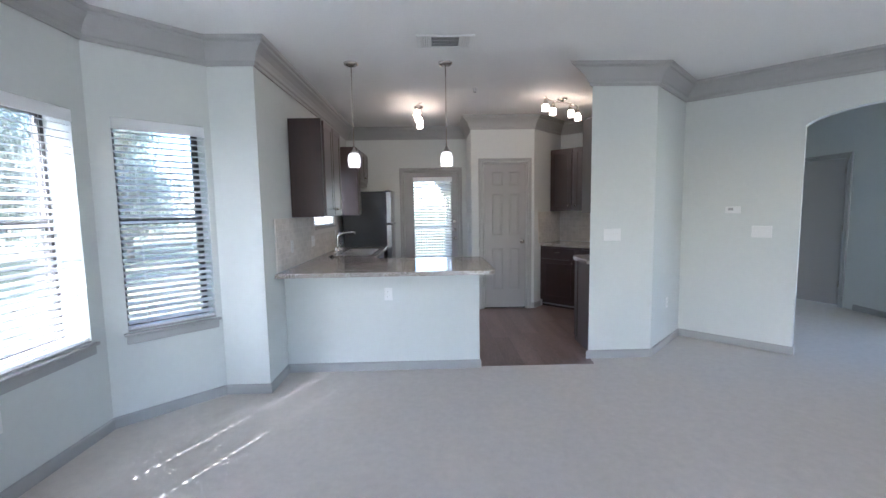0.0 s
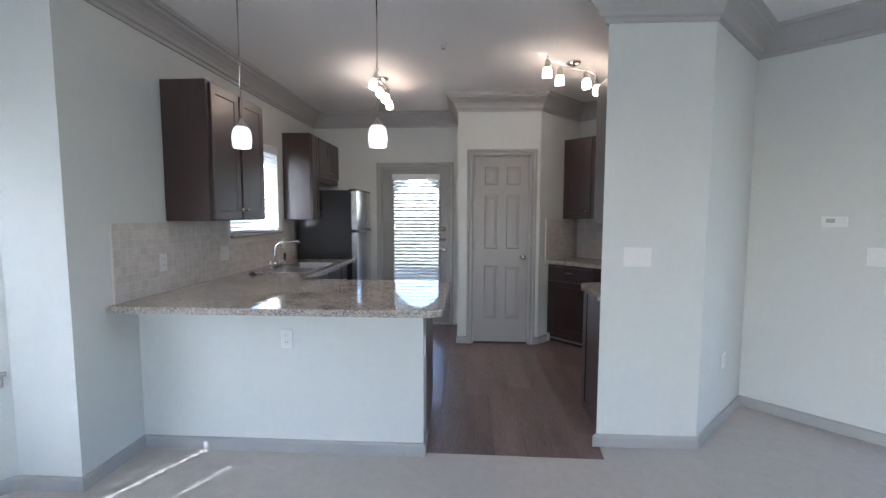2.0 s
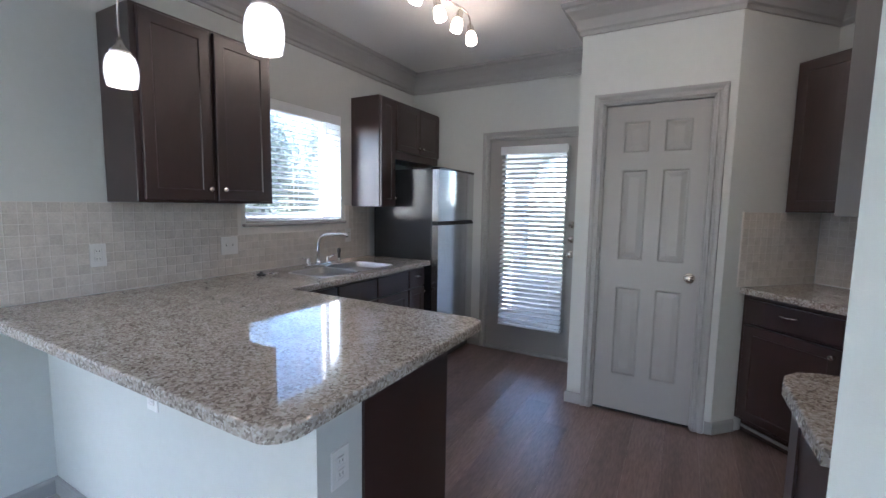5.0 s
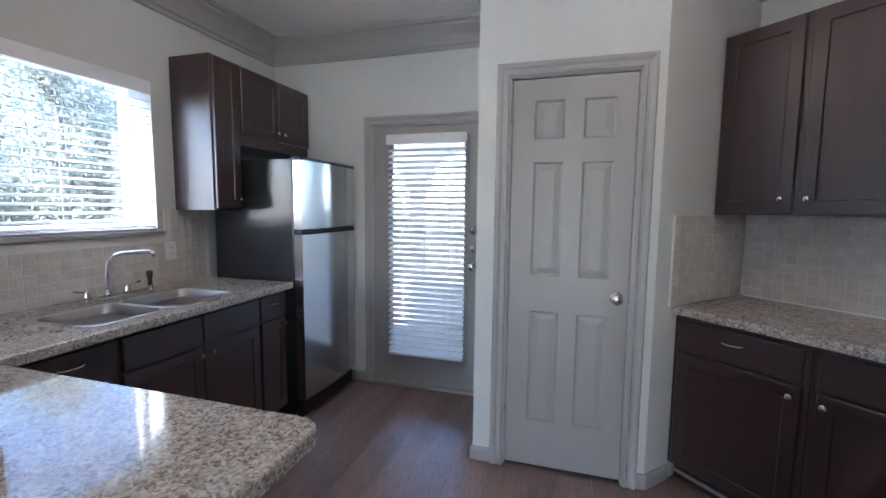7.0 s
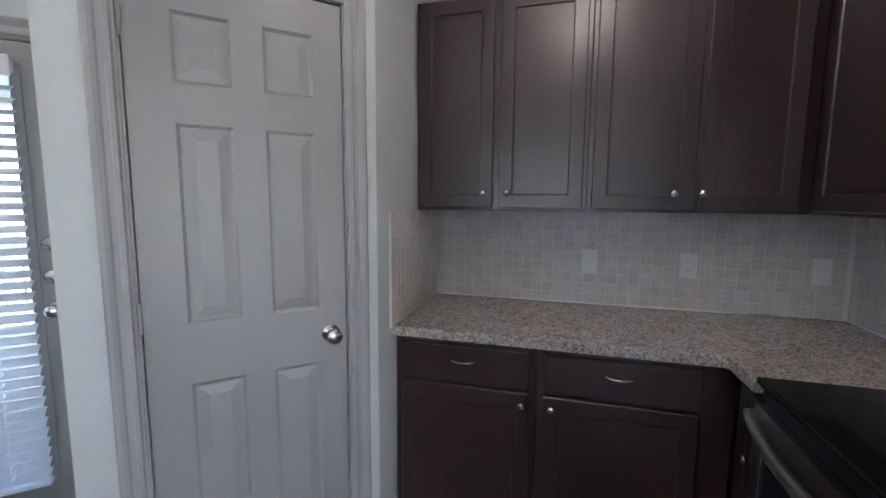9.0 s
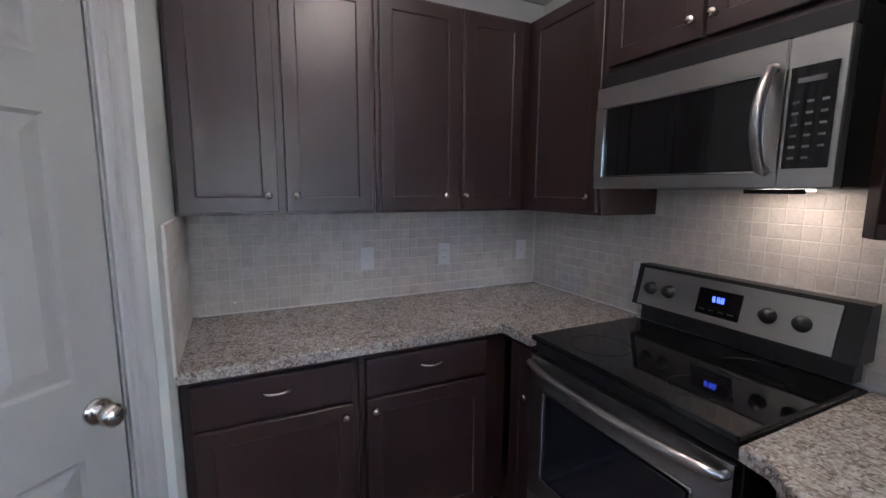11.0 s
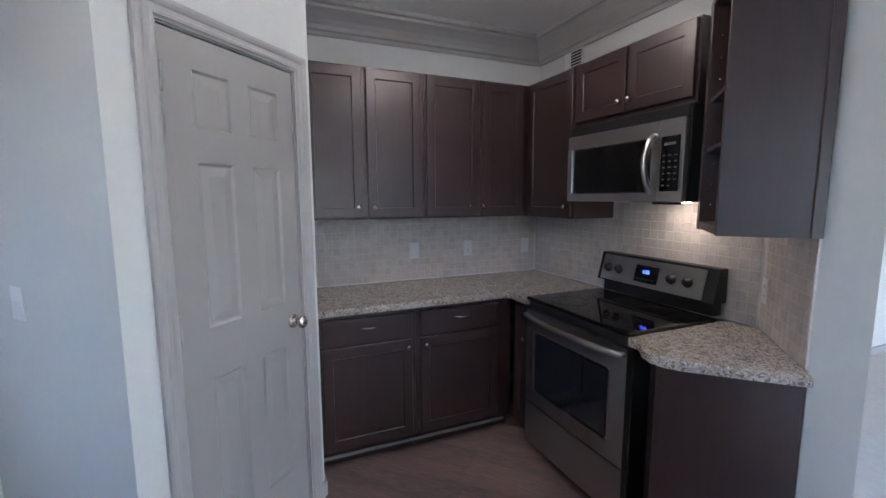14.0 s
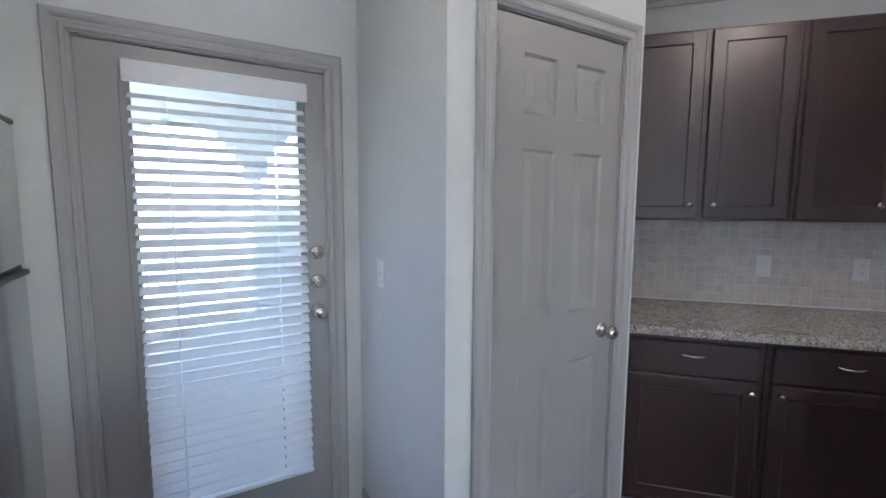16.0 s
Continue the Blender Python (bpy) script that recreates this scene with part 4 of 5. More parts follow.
# hallway door, ajar
d3 = thing("door_3", HW, (-6.55, 0, FZ), "grey hallway door standing ajar in its frame", "door", "", "structure")
part("casing", casing(-6.92, -6.18, 2.05), TRIM, d3)
part("jamb", jamb(-6.915, -6.185, 2.045, 0.148), TRIM, d3)
hl = six_panel(0.0, 0.715, FZ + 0.025, 2.038, [(0.11, 0.30), (0.41, 0.60)], ROWS6, -0.0395, 0.0)
bmesh.ops.rotate(hl, verts=list(hl.verts), cent=(0, 0, 0), matrix=Matrix.Rotation(radians(180), 3, "Z"))
bmesh.ops.rotate(hl, verts=list(hl.verts), cent=(0, 0, 0), matrix=Matrix.Rotation(radians(24), 3, "Z"))
bmesh.ops.translate(hl, verts=list(hl.verts), vec=(-6.20, 0.0, 0))
hleaf = part("door_leaf", hl, DOORP, d3, "six-panel moulded door leaf")
for z in (0.25, 1.03, 1.82):
    part("hinge", box(-6.202, -6.186, -0.012, 0.004, z, z + 0.09), NICKEL, hleaf)


# ---- windows and blinds ----
def window(num, m, s0, s1, z0, z1, label):
    root = thing("window_%d" % num, m, ((s0 + s1) / 2, 0.1, z0), label, "window", "", "structure")
    y0, y1 = 0.165, 0.215
    fr_ = bmesh.new()
    w = 0.04
    bx(fr_, s0 + 0.001, s0 + w, y0, y1, z0 + 0.001, z1 - 0.001, 0.003)
    bx(fr_, s1 - w, s1 - 0.001, y0, y1, z0 + 0.001, z1 - 0.001, 0.003)
    bx(fr_, s0 + w, s1 - w, y0, y1, z1 - w, z1 - 0.001, 0.003)
    bx(fr_, s0 + w, s1 - w, y0, y1, z0 + 0.001, z0 + w, 0.003)
    part("window_frame", fr_, SLAT if num == 4 else BRONZE, root, "white window frame" if num == 4 else "dark bronze metal frame")
    mid = (z0 + z1) / 2 + 0.03
    if z1 - z0 > 1:
        part("meeting_rail", box(s0 + w, s1 - w, y0 - 0.004, y1 - 0.005, mid - 0.022, mid + 0.022, 0.003), BRONZE, root, "dark bronze meeting rail")
        spans = [(z0 + w, mid - 0.022), (mid + 0.022, z1 - w)]
    else:
        spans = [(z0 + w, z1 - w)]
    for a, b in spans:
        p = part("pane", box(s0 + w + 0.001, s1 - w - 0.001, y0 + 0.02, y0 + 0.025, a + 0.001, b - 0.001), PANE, root)
        p.visible_shadow = False
    part("window_sill", box(s0 - 0.03, s1 + 0.03, -0.035, -0.001, z0 - 0.024, z0 - 0.002, 0.006, 2), TRIM, root, "grey-painted wooden stool")
    part("sill_board", box(s0 + 0.001, s1 - 0.001, 0.0, y0 - 0.002, z0 + 0.001, z0 + 0.012), TRIM, root)
    if z1 - z0 > 1:
        part("apron", box(s0 - 0.015, s1 + 0.015, -0.018, -0.001, z0 - 0.082, z0 - 0.026, 0.004), TRIM, root, "grey-painted apron below the stool")
    return root


def blind(m, s0, s1, z0, z1, y, tilt, label, pitch=0.0435, width=0.05, wand_side=0, hole=0.0025):
    """y: the middle of the slats in the wall's frame; tilt in degrees, room edge up."""
    root = thing("window_blind", m, ((s0 + s1) / 2, y, z0), label, "blinds", "white horizontal blinds")
    head = z1 - 0.062
    part("valance", box(s0 - 0.006, s1 + 0.006, y - width / 2 - 0.014, y - width / 2 - 0.004, z1 - 0.075, z1, 0.003), SLAT, root, "white valance board")
    part("headrail", box(s0, s1, y - width / 2 - 0.003, y + width / 2, z1 - 0.052, z1 - 0.004), SLAT, root)
    cords = [s0 + 0.119, s1 - 0.119] if s1 - s0 < 0.75 else [s0 + 0.15, (s0 + s1) / 2, s1 - 0.15]
    part("bottom_rail", box(s0 + 0.002, s1 - 0.002, y - width / 2, y + width / 2, z0, z0 + 0.018, 0.003), SLAT, root)
    xs = [s0 + 0.003]
    for c in cords:
        xs += [c - hole, c + hole]
    xs.append(s1 - 0.003)
    ys = [-width / 2, -0.0095, 0.0095, width / 2]
    bm = bmesh.new()
    grid = {}
    t = radians(tilt)
    for lay in (0, 1):
        for i, x in enumerate(xs):
            for j, v in enumerate(ys):
                z = 0.0022 * (1 - (2 * v / width) ** 2) + 0.003 * lay
                grid[lay, i, j] = bm.verts.new((x, v * math.cos(t) + z * math.sin(t), -v * math.sin(t) + z * math.cos(t)))
    for i in range(len(xs) - 1):
        for j in range(3):
            if j == 1 and i % 2 == 1:
                for p, q in (((i, 1), (i + 1, 1)), ((i + 1, 1), (i + 1, 2)), ((i + 1, 2), (i, 2)), ((i, 2), (i, 1))):
                    bm.faces.new((grid[(0, *p)], grid[(0, *q)], grid[(1, *q)], grid[(1, *p)]))
                continue
            bm.faces.new([grid[0, a, b] for a, b in ((i, j), (i, j + 1), (i + 1, j + 1), (i + 1, j))])
            bm.faces.new([grid[1, a, b] for a, b in ((i, j), (i + 1, j), (i + 1, j + 1), (i, j + 1))])
    last = len(xs) - 1
    for i in (0, last):
        for j in range(3):
            bm.faces.new([grid[k] for k in ((0, i, j), (0, i, j + 1), (1, i, j + 1), (1, i, j))])
    for j in (0, 3):
        for i in range(last):
            bm.faces.new([grid[k] for k in ((0, i, j), (0, i + 1, j), (1, i + 1, j), (1, i, j))])
    data = mesh_of("slat", bm, SLAT)
    z = z0 + 0.045
    while z < head - 0.02:
        ob = new("slat", data)
        ob.parent = root
        ob.location = Vector((0, y, z)) - BASES[root.name]
        z += pitch
    for c in cords:
        for dy in (-width / 2 - 0.001, width / 2 + 0.001):
            part("ladder_cord", box(c - 0.0012, c + 0.0012, y + dy - 0.0003, y + dy + 0.0003, z0 + 0.015, head), SLAT, root)
    if wand_side:
        s = s1 - 0.07 if wand_side > 0 else s0 + 0.07
        part("wand", tube(bmesh.new(), [(s, y - width / 2 - 0.012, head), (s, y - width / 2 - 0.014, z1 - 0.75)], 0.004, 6), SLAT, root, "slim tilt wand")
    return root


WZ0, WZ1 = 0.62, 2.08
BL = "white faux-wood horizontal blind, slats open"
window(1, W1, 2.04, 3.14, WZ0, WZ1, "wide bay window with dark bronze frame")
blind(W1, 2.046, 3.134, WZ0 + 0.014, WZ1 - 0.003, 0.03, -17, BL + ", in wide bay window")
window(2, W2, 0.125, 0.69, WZ0, WZ1, "narrow bay window with dark bronze frame")
blind(W2, 0.131, 0.684, WZ0 + 0.014, WZ1 - 0.003, 0.03, -18, BL + ", in narrow bay window")
window(3, W3, 0.155, 0.715, WZ0, WZ1, "narrow bay window with dark bronze frame")
blind(W3, 0.161, 0.709, WZ0 + 0.014, WZ1 - 0.003, 0.03, 14, BL + ", in narrow bay window", hole=0.006)
window(4, LW, 5.28, 6.20, 1.245, 2.115, "kitchen window above the sink")
blind(LW, 5.286, 6.194, 1.260, 2.112, 0.03, -15, BL + ", above the kitchen sink")
blind(XW, -0.205, 0.402, 0.245, 1.938, -0.045, -28, "white horizontal blind hung on the patio door", pitch=0.0438)


# ---- electrical ----
def wall_plate(kind, m, s, z, gang=1, label=""):
    root = thing(kind, m, (s, 0, z), label or "white plastic wall %s" % kind.replace("_", " "), kind.replace("_", " "))
    w = 0.036 + 0.023 * (gang - 1)
    part("plate", box(s - w, s + w, -0.0062, -0.0005, z - 0.058, z + 0.058, 0.003, 2), WHITE, root)
    for k in range(gang):
        c = s + 0.046 * (k - (gang - 1) / 2)
        if kind == "outlet":
            for dz in (-0.02, 0.02):
                f = part("socket", box(c - 0.016, c + 0.016, -0.0082, -0.0064, z + dz - 0.014, z + dz + 0.014, 0.002), WHITE, root)
                part("slots", bx(box(c - 0.007, c - 0.005, -0.0086, -0.0083, z + dz - 0.004, z + dz + 0.006), c + 0.005, c + 0.007, -0.0086, -0.0083, z + dz - 0.004, z + dz + 0.006), DARKGAP, f)
        else:
            part("toggle", box(c - 0.005, c + 0.005, -0.016, -0.0064, z - 0.003, z + 0.011, 0.002), WHITE, root)
    return root


TF = -0.0105
def shifted(m, d):
    return m @ Matrix.Translation((0, d, 0))


wall_plate("outlet", shifted(LW, TF), 4.432, 1.108)
wall_plate("light_switch", shifted(LW, TF), 5.145, 1.105, 2)
wall_plate("outlet", shifted(LW, TF), 6.27, 1.115)
wall_plate("light_switch", shifted(BK, TF), 0.795, 1.127)
wall_plate("outlet", shifted(BK, TF), 1.232, 1.125)
wall_plate("light_switch", shifted(BK, TF), 1.748, 1.123)
wall_plate("outlet", shifted(PB, TF), 0.062, 1.095)
wall_plate("outlet", shifted(RG, TF), 0.785, 1.10)
wall_plate("light_switch", PF, 1.781, 1.17, 3, "white plastic triple light switch")
wall_plate("outlet", pose(2.18, 4.39, 0, 0, 0, 45), 0.47, 0.43)
wall_plate("light_switch", AW, 0.717, 1.162, 3, "white plastic triple light switch")
wall_plate("outlet", pose(0, 4.215, 0), -0.325, 0.68)
wall_plate("outlet", pose(0.497, 4.215, 0, 0, 0, 90), 0.085, 0.63)
wall_plate("outlet", W1, 2.50, 0.40)
wall_plate("light_switch", pose(0.65, 7.31, 0, 0, 0, -90), 0.28, 1.16)
th = thing("thermostat", AW, (0.47, 0, 1.38), "small white thermostat on the wall", "thermostat")
part("case", box(0.405, 0.535, -0.024, -0.0005, 1.345, 1.415, 0.005, 2), WHITE, th)
part("screen", box(0.43, 0.475, -0.0252, -0.0245, 1.375, 1.402), TRIM, th, "grey display")

# ---- lamps ----
def pendant(x, y):
    root = thing("pendant_lamp", Matrix(), (x, y, CEIL_Z), "lit pendant lamp, frosted glass shade on nickel rod", "pendant lamp", "pendants over the counter")
    m = pose(x, y, 0)
    part("canopy", lathe(bmesh.new(), [(0, CEIL_Z - 0.001), (0.064, CEIL_Z - 0.001), (0.062, CEIL_Z - 0.012), (0.045, CEIL_Z - 0.024), (0.012, CEIL_Z - 0.03), (0, CEIL_Z - 0.03)], m, 28), NICKEL, root)
    part("rod", tube(bmesh.new(), [(x, y, CEIL_Z - 0.03), (x, y, 1.99)], 0.0045, 8), NICKEL, root)
    part("cap", lathe(bmesh.new(), [(0, 2.0), (0.009, 2.0), (0.012, 1.982), (0.022, 1.968), (0.037, 1.952), (0.038, 1.943), (0, 1.943)], m, 24), NICKEL, root)
    part("shade", lathe(bmesh.new(), [(0.037, 1.9425), (0.046, 1.932), (0.0535, 1.908), (0.0565, 1.88), (0.055, 1.85), (0.049, 1.822), (0.0465, 1.822), (0.052, 1.85), (0.0535, 1.88), (0.035, 1.939)], m, 28), PEND, root, "glowing frosted white glass shade")
    part("bulb", lathe(bmesh.new(), [(0, 1.935), (0.012, 1.935), (0.013, 1.90), (0.024, 1.875), (0.026, 1.858), (0.018, 1.842), (0, 1.837)], m, 18), BULB, root, "glowing lamp bulb")
    return root


pendant(-0.605, 4.30)
pendant(0.222, 4.30)


def track(x, y, yaw, heads, label):
    m = pose(x, y, 0, 0, 0, yaw)
    root = thing("track_light", m, (0, 0, CEIL_Z), label, "track light", "kitchen track lights")
    part("canopy", lathe(bmesh.new(), [(0, CEIL_Z - 0.001), (0.06, CEIL_Z - 0.001), (0.058, CEIL_Z - 0.014), (0.03, CEIL_Z - 0.03), (0.0, CEIL_Z - 0.032)], Matrix(), 26), NICKEL, root)
    part("stem", tube(bmesh.new(), [(0, 0, CEIL_Z - 0.03), (0, 0, CEIL_Z - 0.05)], 0.009, 10), NICKEL, root)
    bar = [(-0.40 + 0.80 * k / 24, 0.05 * math.sin(2 * math.pi * k / 24), CEIL_Z - 0.05) for k in range(25)]
    part("bar", tube(bmesh.new(), bar, 0.006, 8), NICKEL, root, "wavy brushed nickel bar")
    for hx, ax, az in heads:
        hy = 0.05 * math.sin(2 * math.pi * (hx + 0.40) / 0.80)
        hm = pose(hx, hy, CEIL_Z - 0.07) @ pose(0, 0, 0, ax, az, 0)
        h = part("lamp_head", lathe(bmesh.new(), [(0, 0.006), (0.012, 0.004), (0.022, -0.012), (0.024, -0.05), (0.027, -0.056), (0, -0.056)], hm, 18), NICKEL, root)
        part("pin", tube(bmesh.new(), [(hx, hy, CEIL_Z - 0.05), (hx, hy, CEIL_Z - 0.073)], 0.005, 8), NICKEL, h)
        part("shade", lathe(bmesh.new(), [(0.022, -0.0565), (0.030, -0.064), (0.037, -0.092), (0.0385, -0.122), (0.036, -0.136), (0.0335, -0.136), (0.036, -0.122), (0.0345, -0.092), (0.028, -0.066), (0.021, -0.059)], hm, 22), SHADE, h, "glowing frosted glass shade")
        part("bulb", lathe(bmesh.new(), [(0, -0.057), (0.010, -0.057), (0.011, -0.075), (0.022, -0.095), (0.025, -0.112), (0.018, -0.124), (0, -0.128)], hm, 16), BULB, h, "glowing lamp bulb")
    return root


track(-0.06, 5.90, 96, [(-0.34, 14, 6), (-0.11, -12, -10), (0.11, 10, 8), (0.34, -8, 6)], "lit four-head track light on wavy nickel bar")
track(1.652, 5.56, 46, [(-0.38, 10, -14), (-0.14, 12, -18), (0.12, -6, -4), (0.38, -8, 6)], "lit four-head track light on wavy nickel bar")

# ---- vents ----
va = thing("ceiling_vent", pose(0.205, 3.81, 0), (0, 0, CEIL_Z), "white metal ceiling air register with louvres", "air vent")
vf = bmesh.new()
for a, b, c, d in ((-0.215, 0.215, -0.125, -0.10), (-0.215, 0.215, 0.10, 0.125), (-0.215, -0.185, -0.10, 0.10), (0.185, 0.215, -0.10, 0.10), (-0.115, -0.105, -0.10, 0.10), (0.105, 0.115, -0.10, 0.10)):
    bx(vf, a, b, c, d, CEIL_Z - 0.012, CEIL_Z - 0.001, 0.002)
part("frame", vf, WHITE, va)
# flat grey sheet, its colour stands in for the shade inside the duct
part("backing", box(-0.185, 0.185, -0.10, 0.10, CEIL_Z - 0.0035, CEIL_Z - 0.0012), PRINT_SHADE, va, "grey sheet standing in for the duct's shade")
for k in range(7):
    bm = box(-0.104, 0.104, -0.011, 0.011, -0.0008, 0.0008)
    bmesh.ops.transform(bm, matrix=pose(0, -0.082 + 0.0273 * k, CEIL_Z - 0.0085, 22), verts=list(bm.verts))
    part("louvre", bm, WHITE, va)
for sx in (-1, 1):
    for k in range(4):
        bm = box(-0.008, 0.008, -0.098, 0.098, -0.0008, 0.0008)
        bmesh.ops.transform(bm, matrix=pose(sx * (0.124 + 0.0175 * k), 0, CEIL_Z - 0.0085, 0, sx * 22), verts=list(bm.verts))
        part("louvre", bm, WHITE, va)
vb = thing("wall_vent", RG, (0.40, 0, 2.43), "small white wall air register above cabinets", "air vent")
part("frame", box(0.31, 0.50, -0.008, -0.0005, 2.395, 2.54, 0.002), WHITE, vb)
# near-black bars on a solid plate put the slots' shade into colour
for k in range(6):
    part("louvre", box(0.385, 0.485, -0.013, -0.0085, 2.41 + 0.02 * k, 2.421 + 0.02 * k), DARKGAP, vb)

sp_ = thing("fire_sprinkler", pose(0.565, 5.11, 0), (0, 0, CEIL_Z), "small white ceiling fire sprinkler with metal deflector", "sprinkler")
part("escutcheon", lathe(bmesh.new(), [(0, CEIL_Z - 0.0008), (0.034, CEIL_Z - 0.0008), (0.032, CEIL_Z - 0.005), (0.016, CEIL_Z - 0.008), (0, CEIL_Z - 0.008)], Matrix(), 22), WHITE, sp_)
part("frame", tube(bmesh.new(), [(-0.012, 0, CEIL_Z - 0.008), (-0.013, 0, CEIL_Z - 0.028), (0, 0, CEIL_Z - 0.04), (0.013, 0, CEIL_Z - 0.028), (0.012, 0, CEIL_Z - 0.008)], 0.003, 8), CHROME, sp_)
part("deflector", lathe(bmesh.new(), [(0, CEIL_Z - 0.04), (0.016, CEIL_Z - 0.041), (0.016, CEIL_Z - 0.043), (0, CEIL_Z - 0.044)], Matrix(), 16), CHROME, sp_)

# ---- outside ----
solid("ground", slab([(-400, -400), (400, -400), (400, 400), (-400, 400)], -0.5, -0.45), GRASS, "sunlit dry lawn around the building", "ground")
solid("patio_floor", slab([(-1.4, 7.46), (1.9, 7.46), (1.9, 9.4), (-1.4, 9.4)], -0.2, -0.02), CONC, "concrete patio slab", "patio")
def arcade(spans, x0, x1, y0, y1, z1):
    """A wall with arched openings: spans of (left, right, sill, spring, rise)."""
    bm = bmesh.new()
    x = x0
    for a, c, sill, spring, high in spans:
        bx(bm, x, a, y0, y1, -0.4, z1)
        bx(bm, a, c, y0, y1, -0.4, sill)
        for k in range(16):
            p, q = a + (c - a) * k / 16, a + (c - a) * (k + 1) / 16
            bx(bm, p, q, y0, y1, spring + high * math.sqrt(max(0.0, 1 - ((k + 0.5) / 8 - 1) ** 2)), z1)
        x = c
    bx(bm, x, x1, y0, y1, -0.4, z1)
    bmesh.ops.remove_doubles(bm, verts=list(bm.verts), dist=1e-5)
    return bm


solid("patio_wall", arcade([(-1.62, -0.70, 0.49, 1.4, 0.65), (-0.55, 0.375, 0.49, 1.4, 0.65), (0.44, 1.25, 1.42, 1.5, 0.55)], -1.75, 1.9, 9.0, 9.16, 2.62), STUCCO, "pale stucco patio wall with arched openings", "wall")
rail = thing("patio_railing", Matrix(), (-0.09, 9.08, 0.49), "slim pale metal railing in the patio arch", "railing")
part("top_rail", box(-0.55, 0.375, 9.06, 9.10, 1.06, 1.085, 0.004), SLAT, rail)
part("bottom_rail", box(-0.55, 0.375, 9.065, 9.095, 0.53, 0.55, 0.003), SLAT, rail)
for k in range(8):
    part("baluster", box(-0.455 + 0.105 * k, -0.443 + 0.105 * k, 9.074, 9.086, 0.55, 1.06), SLAT, rail)
for bx_ in (-0.548, 0.353):
    part("bracket_post", box(bx_, bx_ + 0.02, 9.07, 9.09, 0.4905, 1.06), SLAT, rail)
solid("patio_roof", slab([(-1.75, 7.47), (1.9, 7.47), (1.9, 9.2), (-1.75, 9.2)], 2.62, 2.72), STUCCO, "roof over the patio", "roof")


def tree(seed, h, spread):
    rnd = random.Random(seed)
    root = thing("tree", Matrix(), (0, 0, -0.45), "leafy green tree on the lawn", "tree", "trees outside")
    bm = bmesh.new()
    tube(bm, [(0, 0, -0.5), (0.05, 0.02, 0.3 * h), (-0.04, 0.06, 0.6 * h), (0.02, 0, 0.92 * h)], [0.16, 0.12, 0.08, 0.02], 8)
    tips = []
    for k in range(22):
        a, z = rnd.uniform(0, 6.28), rnd.uniform(0.06, 0.8) * h
        r = spread * rnd.uniform(0.5, 1.0) * (1.1 - z / h)
        tip = Vector((r * math.cos(a), r * math.sin(a), z + rnd.uniform(0.1, 0.25) * h))
        tube(bm, [(0, 0, z), tip * 0.5 + Vector((0, 0, z * 0.5 - 0.05)), tip], [0.05, 0.035, 0.012], 6)
        tips += [tip, tip * 0.6 + Vector((0, 0, z * 0.4))]
    part("trunk", bm, BARK, root)
    lv = bmesh.new()
    for k in range(11000):
        c = rnd.choice(tips) + Vector((rnd.gauss(0, 0.5), rnd.gauss(0, 0.5), rnd.gauss(0, 0.45)))
        q = Euler((rnd.uniform(0, 6), rnd.uniform(0, 6), rnd.uniform(0, 6))).to_matrix()
        s = rnd.uniform(0.04, 0.09)
        lv.faces.new([lv.verts.new(c + q @ Vector(p)) for p in ((-s, 0, 0), (0, -0.5 * s, 0.1 * s), (s, 0, 0), (0, 0.5 * s, 0.1 * s))])
    part("crown", lv, LEAF, root)
    return root


t1, t2 = tree(3, 6.0, 2.6), tree(8, 4.6, 2.2)
t1.location, t2.location = Vector((-13, 13, -0.45)), Vector((-11.5, 8.2, -0.45))
for k, (x, y, s, r) in enumerate([(-15, 8, 0.9, 40), (-11.5, 17, 0.85, 100), (-16, 16, 1.2, 160), (-14, 3.5, 0.95, 220), (-18, 11, 1.3, 300), (-15, -1, 1.1, 10), (-14, 20, 1.1, 75), (-17, 24, 1.2, 130), (-19, 19, 1.3, 15), (-15.5, 12, 0.9, 250)]):
    c = copy_thing(t1 if k % 2 else t2, pose(x, y, -0.45, 0, 0, r))
    c.scale = (s, s, s)

# ---- tiles ----
TP, TG = 0.0508, 0.003


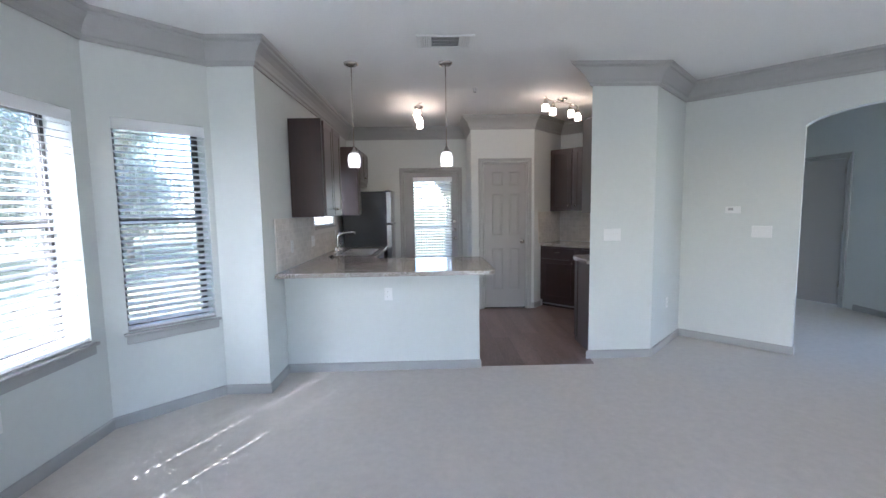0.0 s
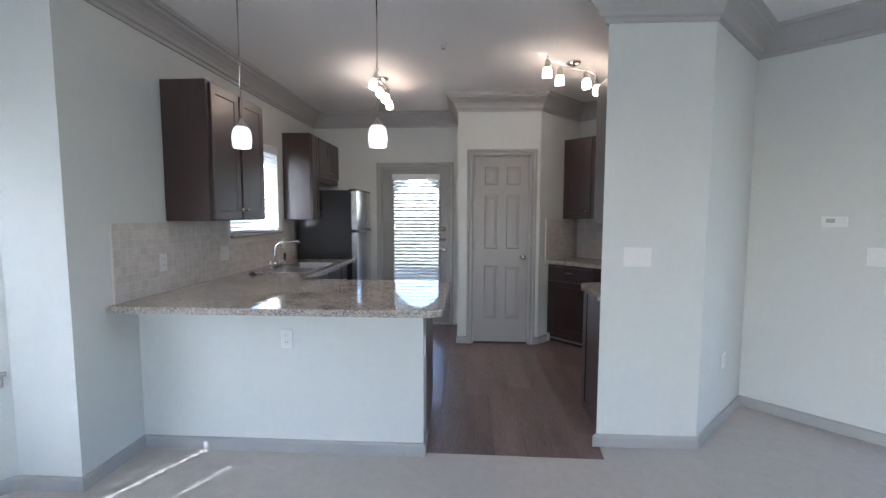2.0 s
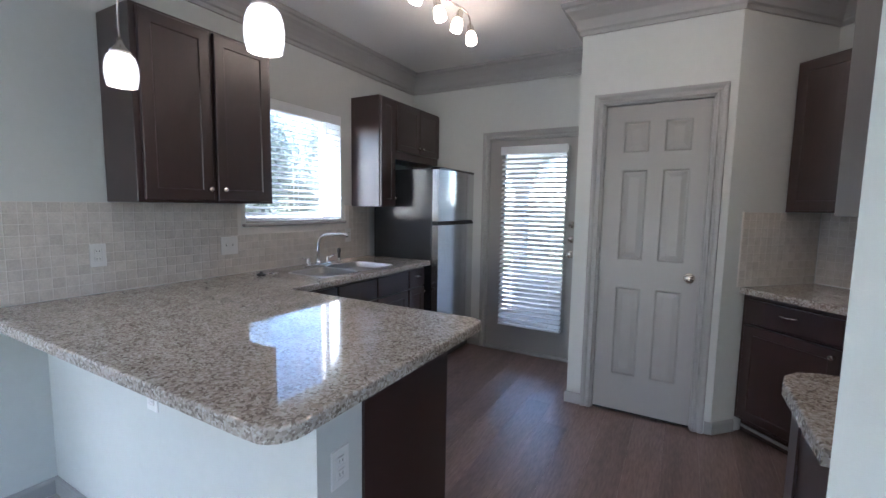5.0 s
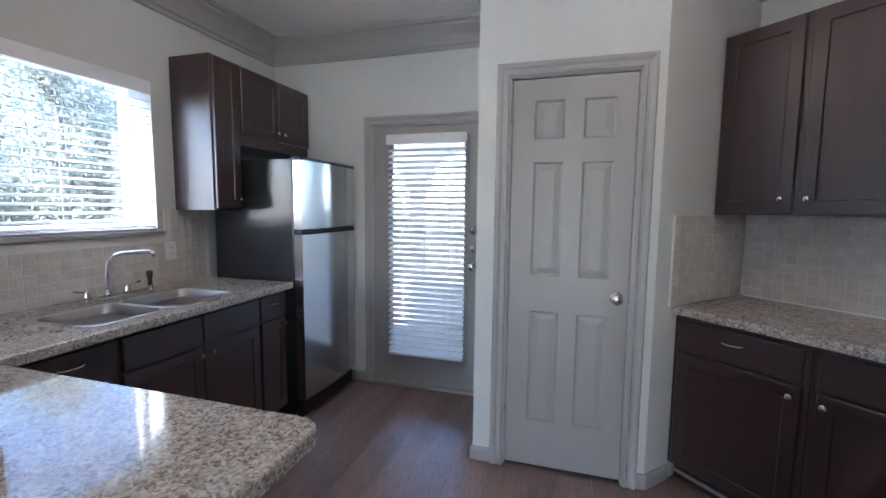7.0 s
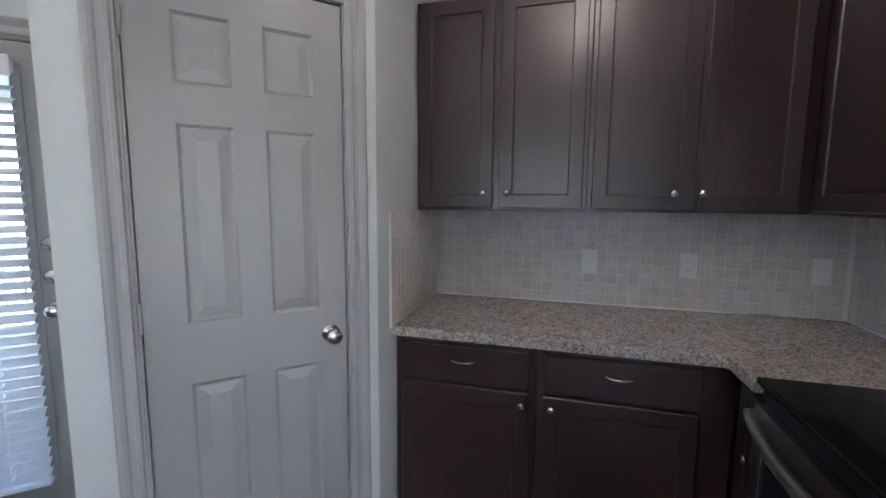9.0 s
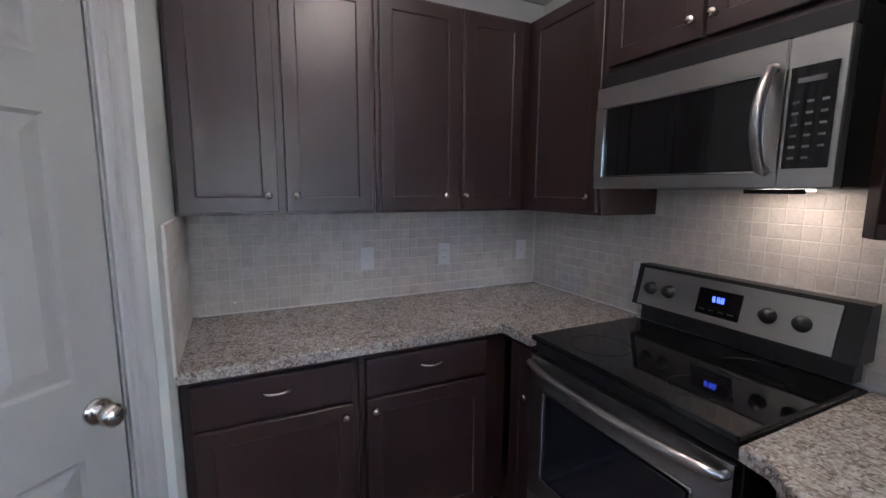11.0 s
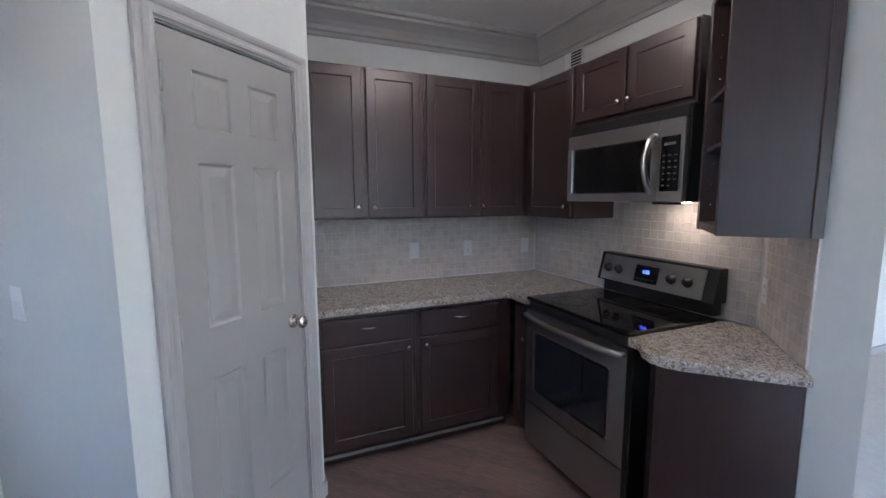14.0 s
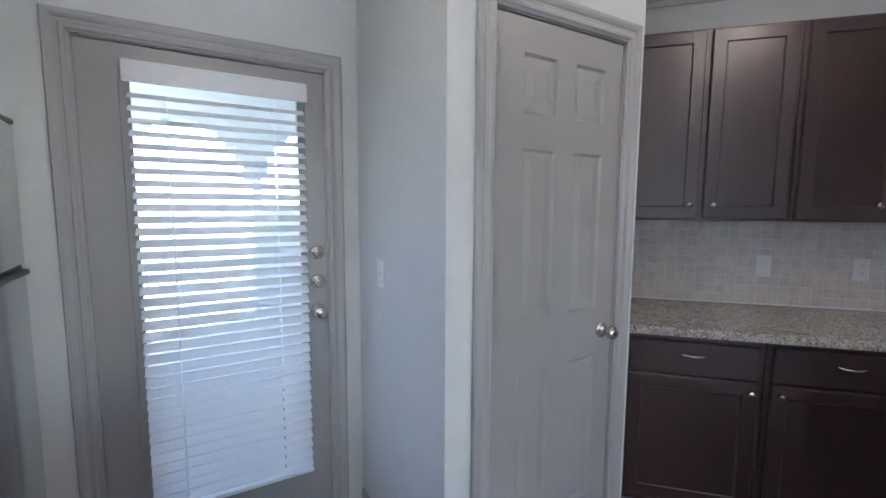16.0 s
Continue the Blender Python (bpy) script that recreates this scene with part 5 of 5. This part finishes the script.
def backsplash(name, m, s0, s1, z0, z1, skip=(), first=300, from_left=True):
    root = thing(name, m, ((s0 + s1) / 2, 0, z0), "square beige travertine tile backsplash with pale grout", "backsplash", "", "structure")
    bm = bmesh.new()
    cuts = sorted({s0, s1, *[v for a, b, c, d in skip for v in (a, b)]})
    for a, b in zip(cuts, cuts[1:]):
        zt = min([c for x0, x1, c, d in skip if x0 <= a and b <= x1] + [z1])
        bx(bm, a, b, -0.0082, -0.0005, z0, zt)
    part("grout_bed", bm, GROUT, root, "pale grout")
    tile = box(-(TP - TG) / 2, (TP - TG) / 2, -0.0098, -0.0072, -(TP - TG) / 2, (TP - TG) / 2, 0.0012)
    data = mesh_of("tile", tile, TILE)
    cols, rows = int((s1 - s0) / TP), int((z1 - z0) / TP)
    rest = bmesh.new()
    count = 0
    order = range(cols) if from_left else range(cols - 1, -1, -1)
    for i in order:
        for j in range(rows):
            s, z = s0 + TP * (i + 0.5) + 0.002, z0 + TP * (j + 0.5) + 0.002
            if any(x0 < s + TP / 2 and s - TP / 2 < x1 and c < z + TP / 2 for x0, x1, c, d in skip):
                continue
            count += 1
            if count <= first:
                ob = new("tile", data)
                ob.parent = root
                ob.location = Vector((s, 0, z)) - BASES[root.name]
            else:
                bx(rest, s - TP / 2 + TG / 2, s + TP / 2 - TG / 2, -0.0098, -0.0078, z - TP / 2 + TG / 2, z + TP / 2 - TG / 2)
    if count > first:
        tagged(part("tile_field", rest, TILE, root), kind="stuff")
    else:
        rest.free()
    return root


TZ0, TZ1 = CT1 + 0.002, 1.374
backsplash("backsplash_west", LW, 4.045, 6.57, TZ0, TZ1, [(5.24, 6.24, 1.214, 0)])
backsplash("backsplash_northeast", BK, 0.010, 1.866, TZ0, TZ1)
backsplash("backsplash_range", RG, 0.010, 1.7535, TZ0, 1.48, [(0.0, 0.838, 1.374, 0)], from_left=False)
backsplash("backsplash_angle", DG, 0.115, 0.777, TZ0, TZ1)
backsplash("backsplash_pier", PB, 0.0045, 0.522, TZ0, TZ1)
solid("tile_edge", box(4.038, 4.045, -0.011, -0.0005, TZ0, TZ1), GROUT, "pale edge strip of the backsplash", "trim", m=LW)

# ---- planks ----
PWID = 0.182
plank_rnd = random.Random(4)
full = mesh_of("plank", box(-PWID / 2 + 0.0003, PWID / 2 - 0.0003, -0.61 + 0.0003, 0.61 - 0.0003, -0.0115, 0.0, 0.0006), PLANK)
x = -1.25 + PWID / 2
while x < 3.4:
    y0 = 4.25
    y = y0 + 0.61 - plank_rnd.uniform(0.1, 1.0)
    while y - 0.61 < 7.4:
        a, b = max(y - 0.61, 4.25), min(y + 0.61, 7.44)
        if b - a > 0.03 and not (x > 1.6 and x - b > -2.3) and x + a < 9.3 and not (x < -0.7 and b < 6.5):
            if b - a > 1.2199:
                ob = new("plank", full)
                ob.parent, ob.location = KFLOOR, (x, y, FZ)
            else:
                ob = part("plank", box(x - PWID / 2 + 0.0003, x + PWID / 2 - 0.0003, a + 0.0003, b - 0.0003, FZ - 0.0115, FZ, 0.0006), PLANK, KFLOOR)
        y += 1.22
    x += PWID
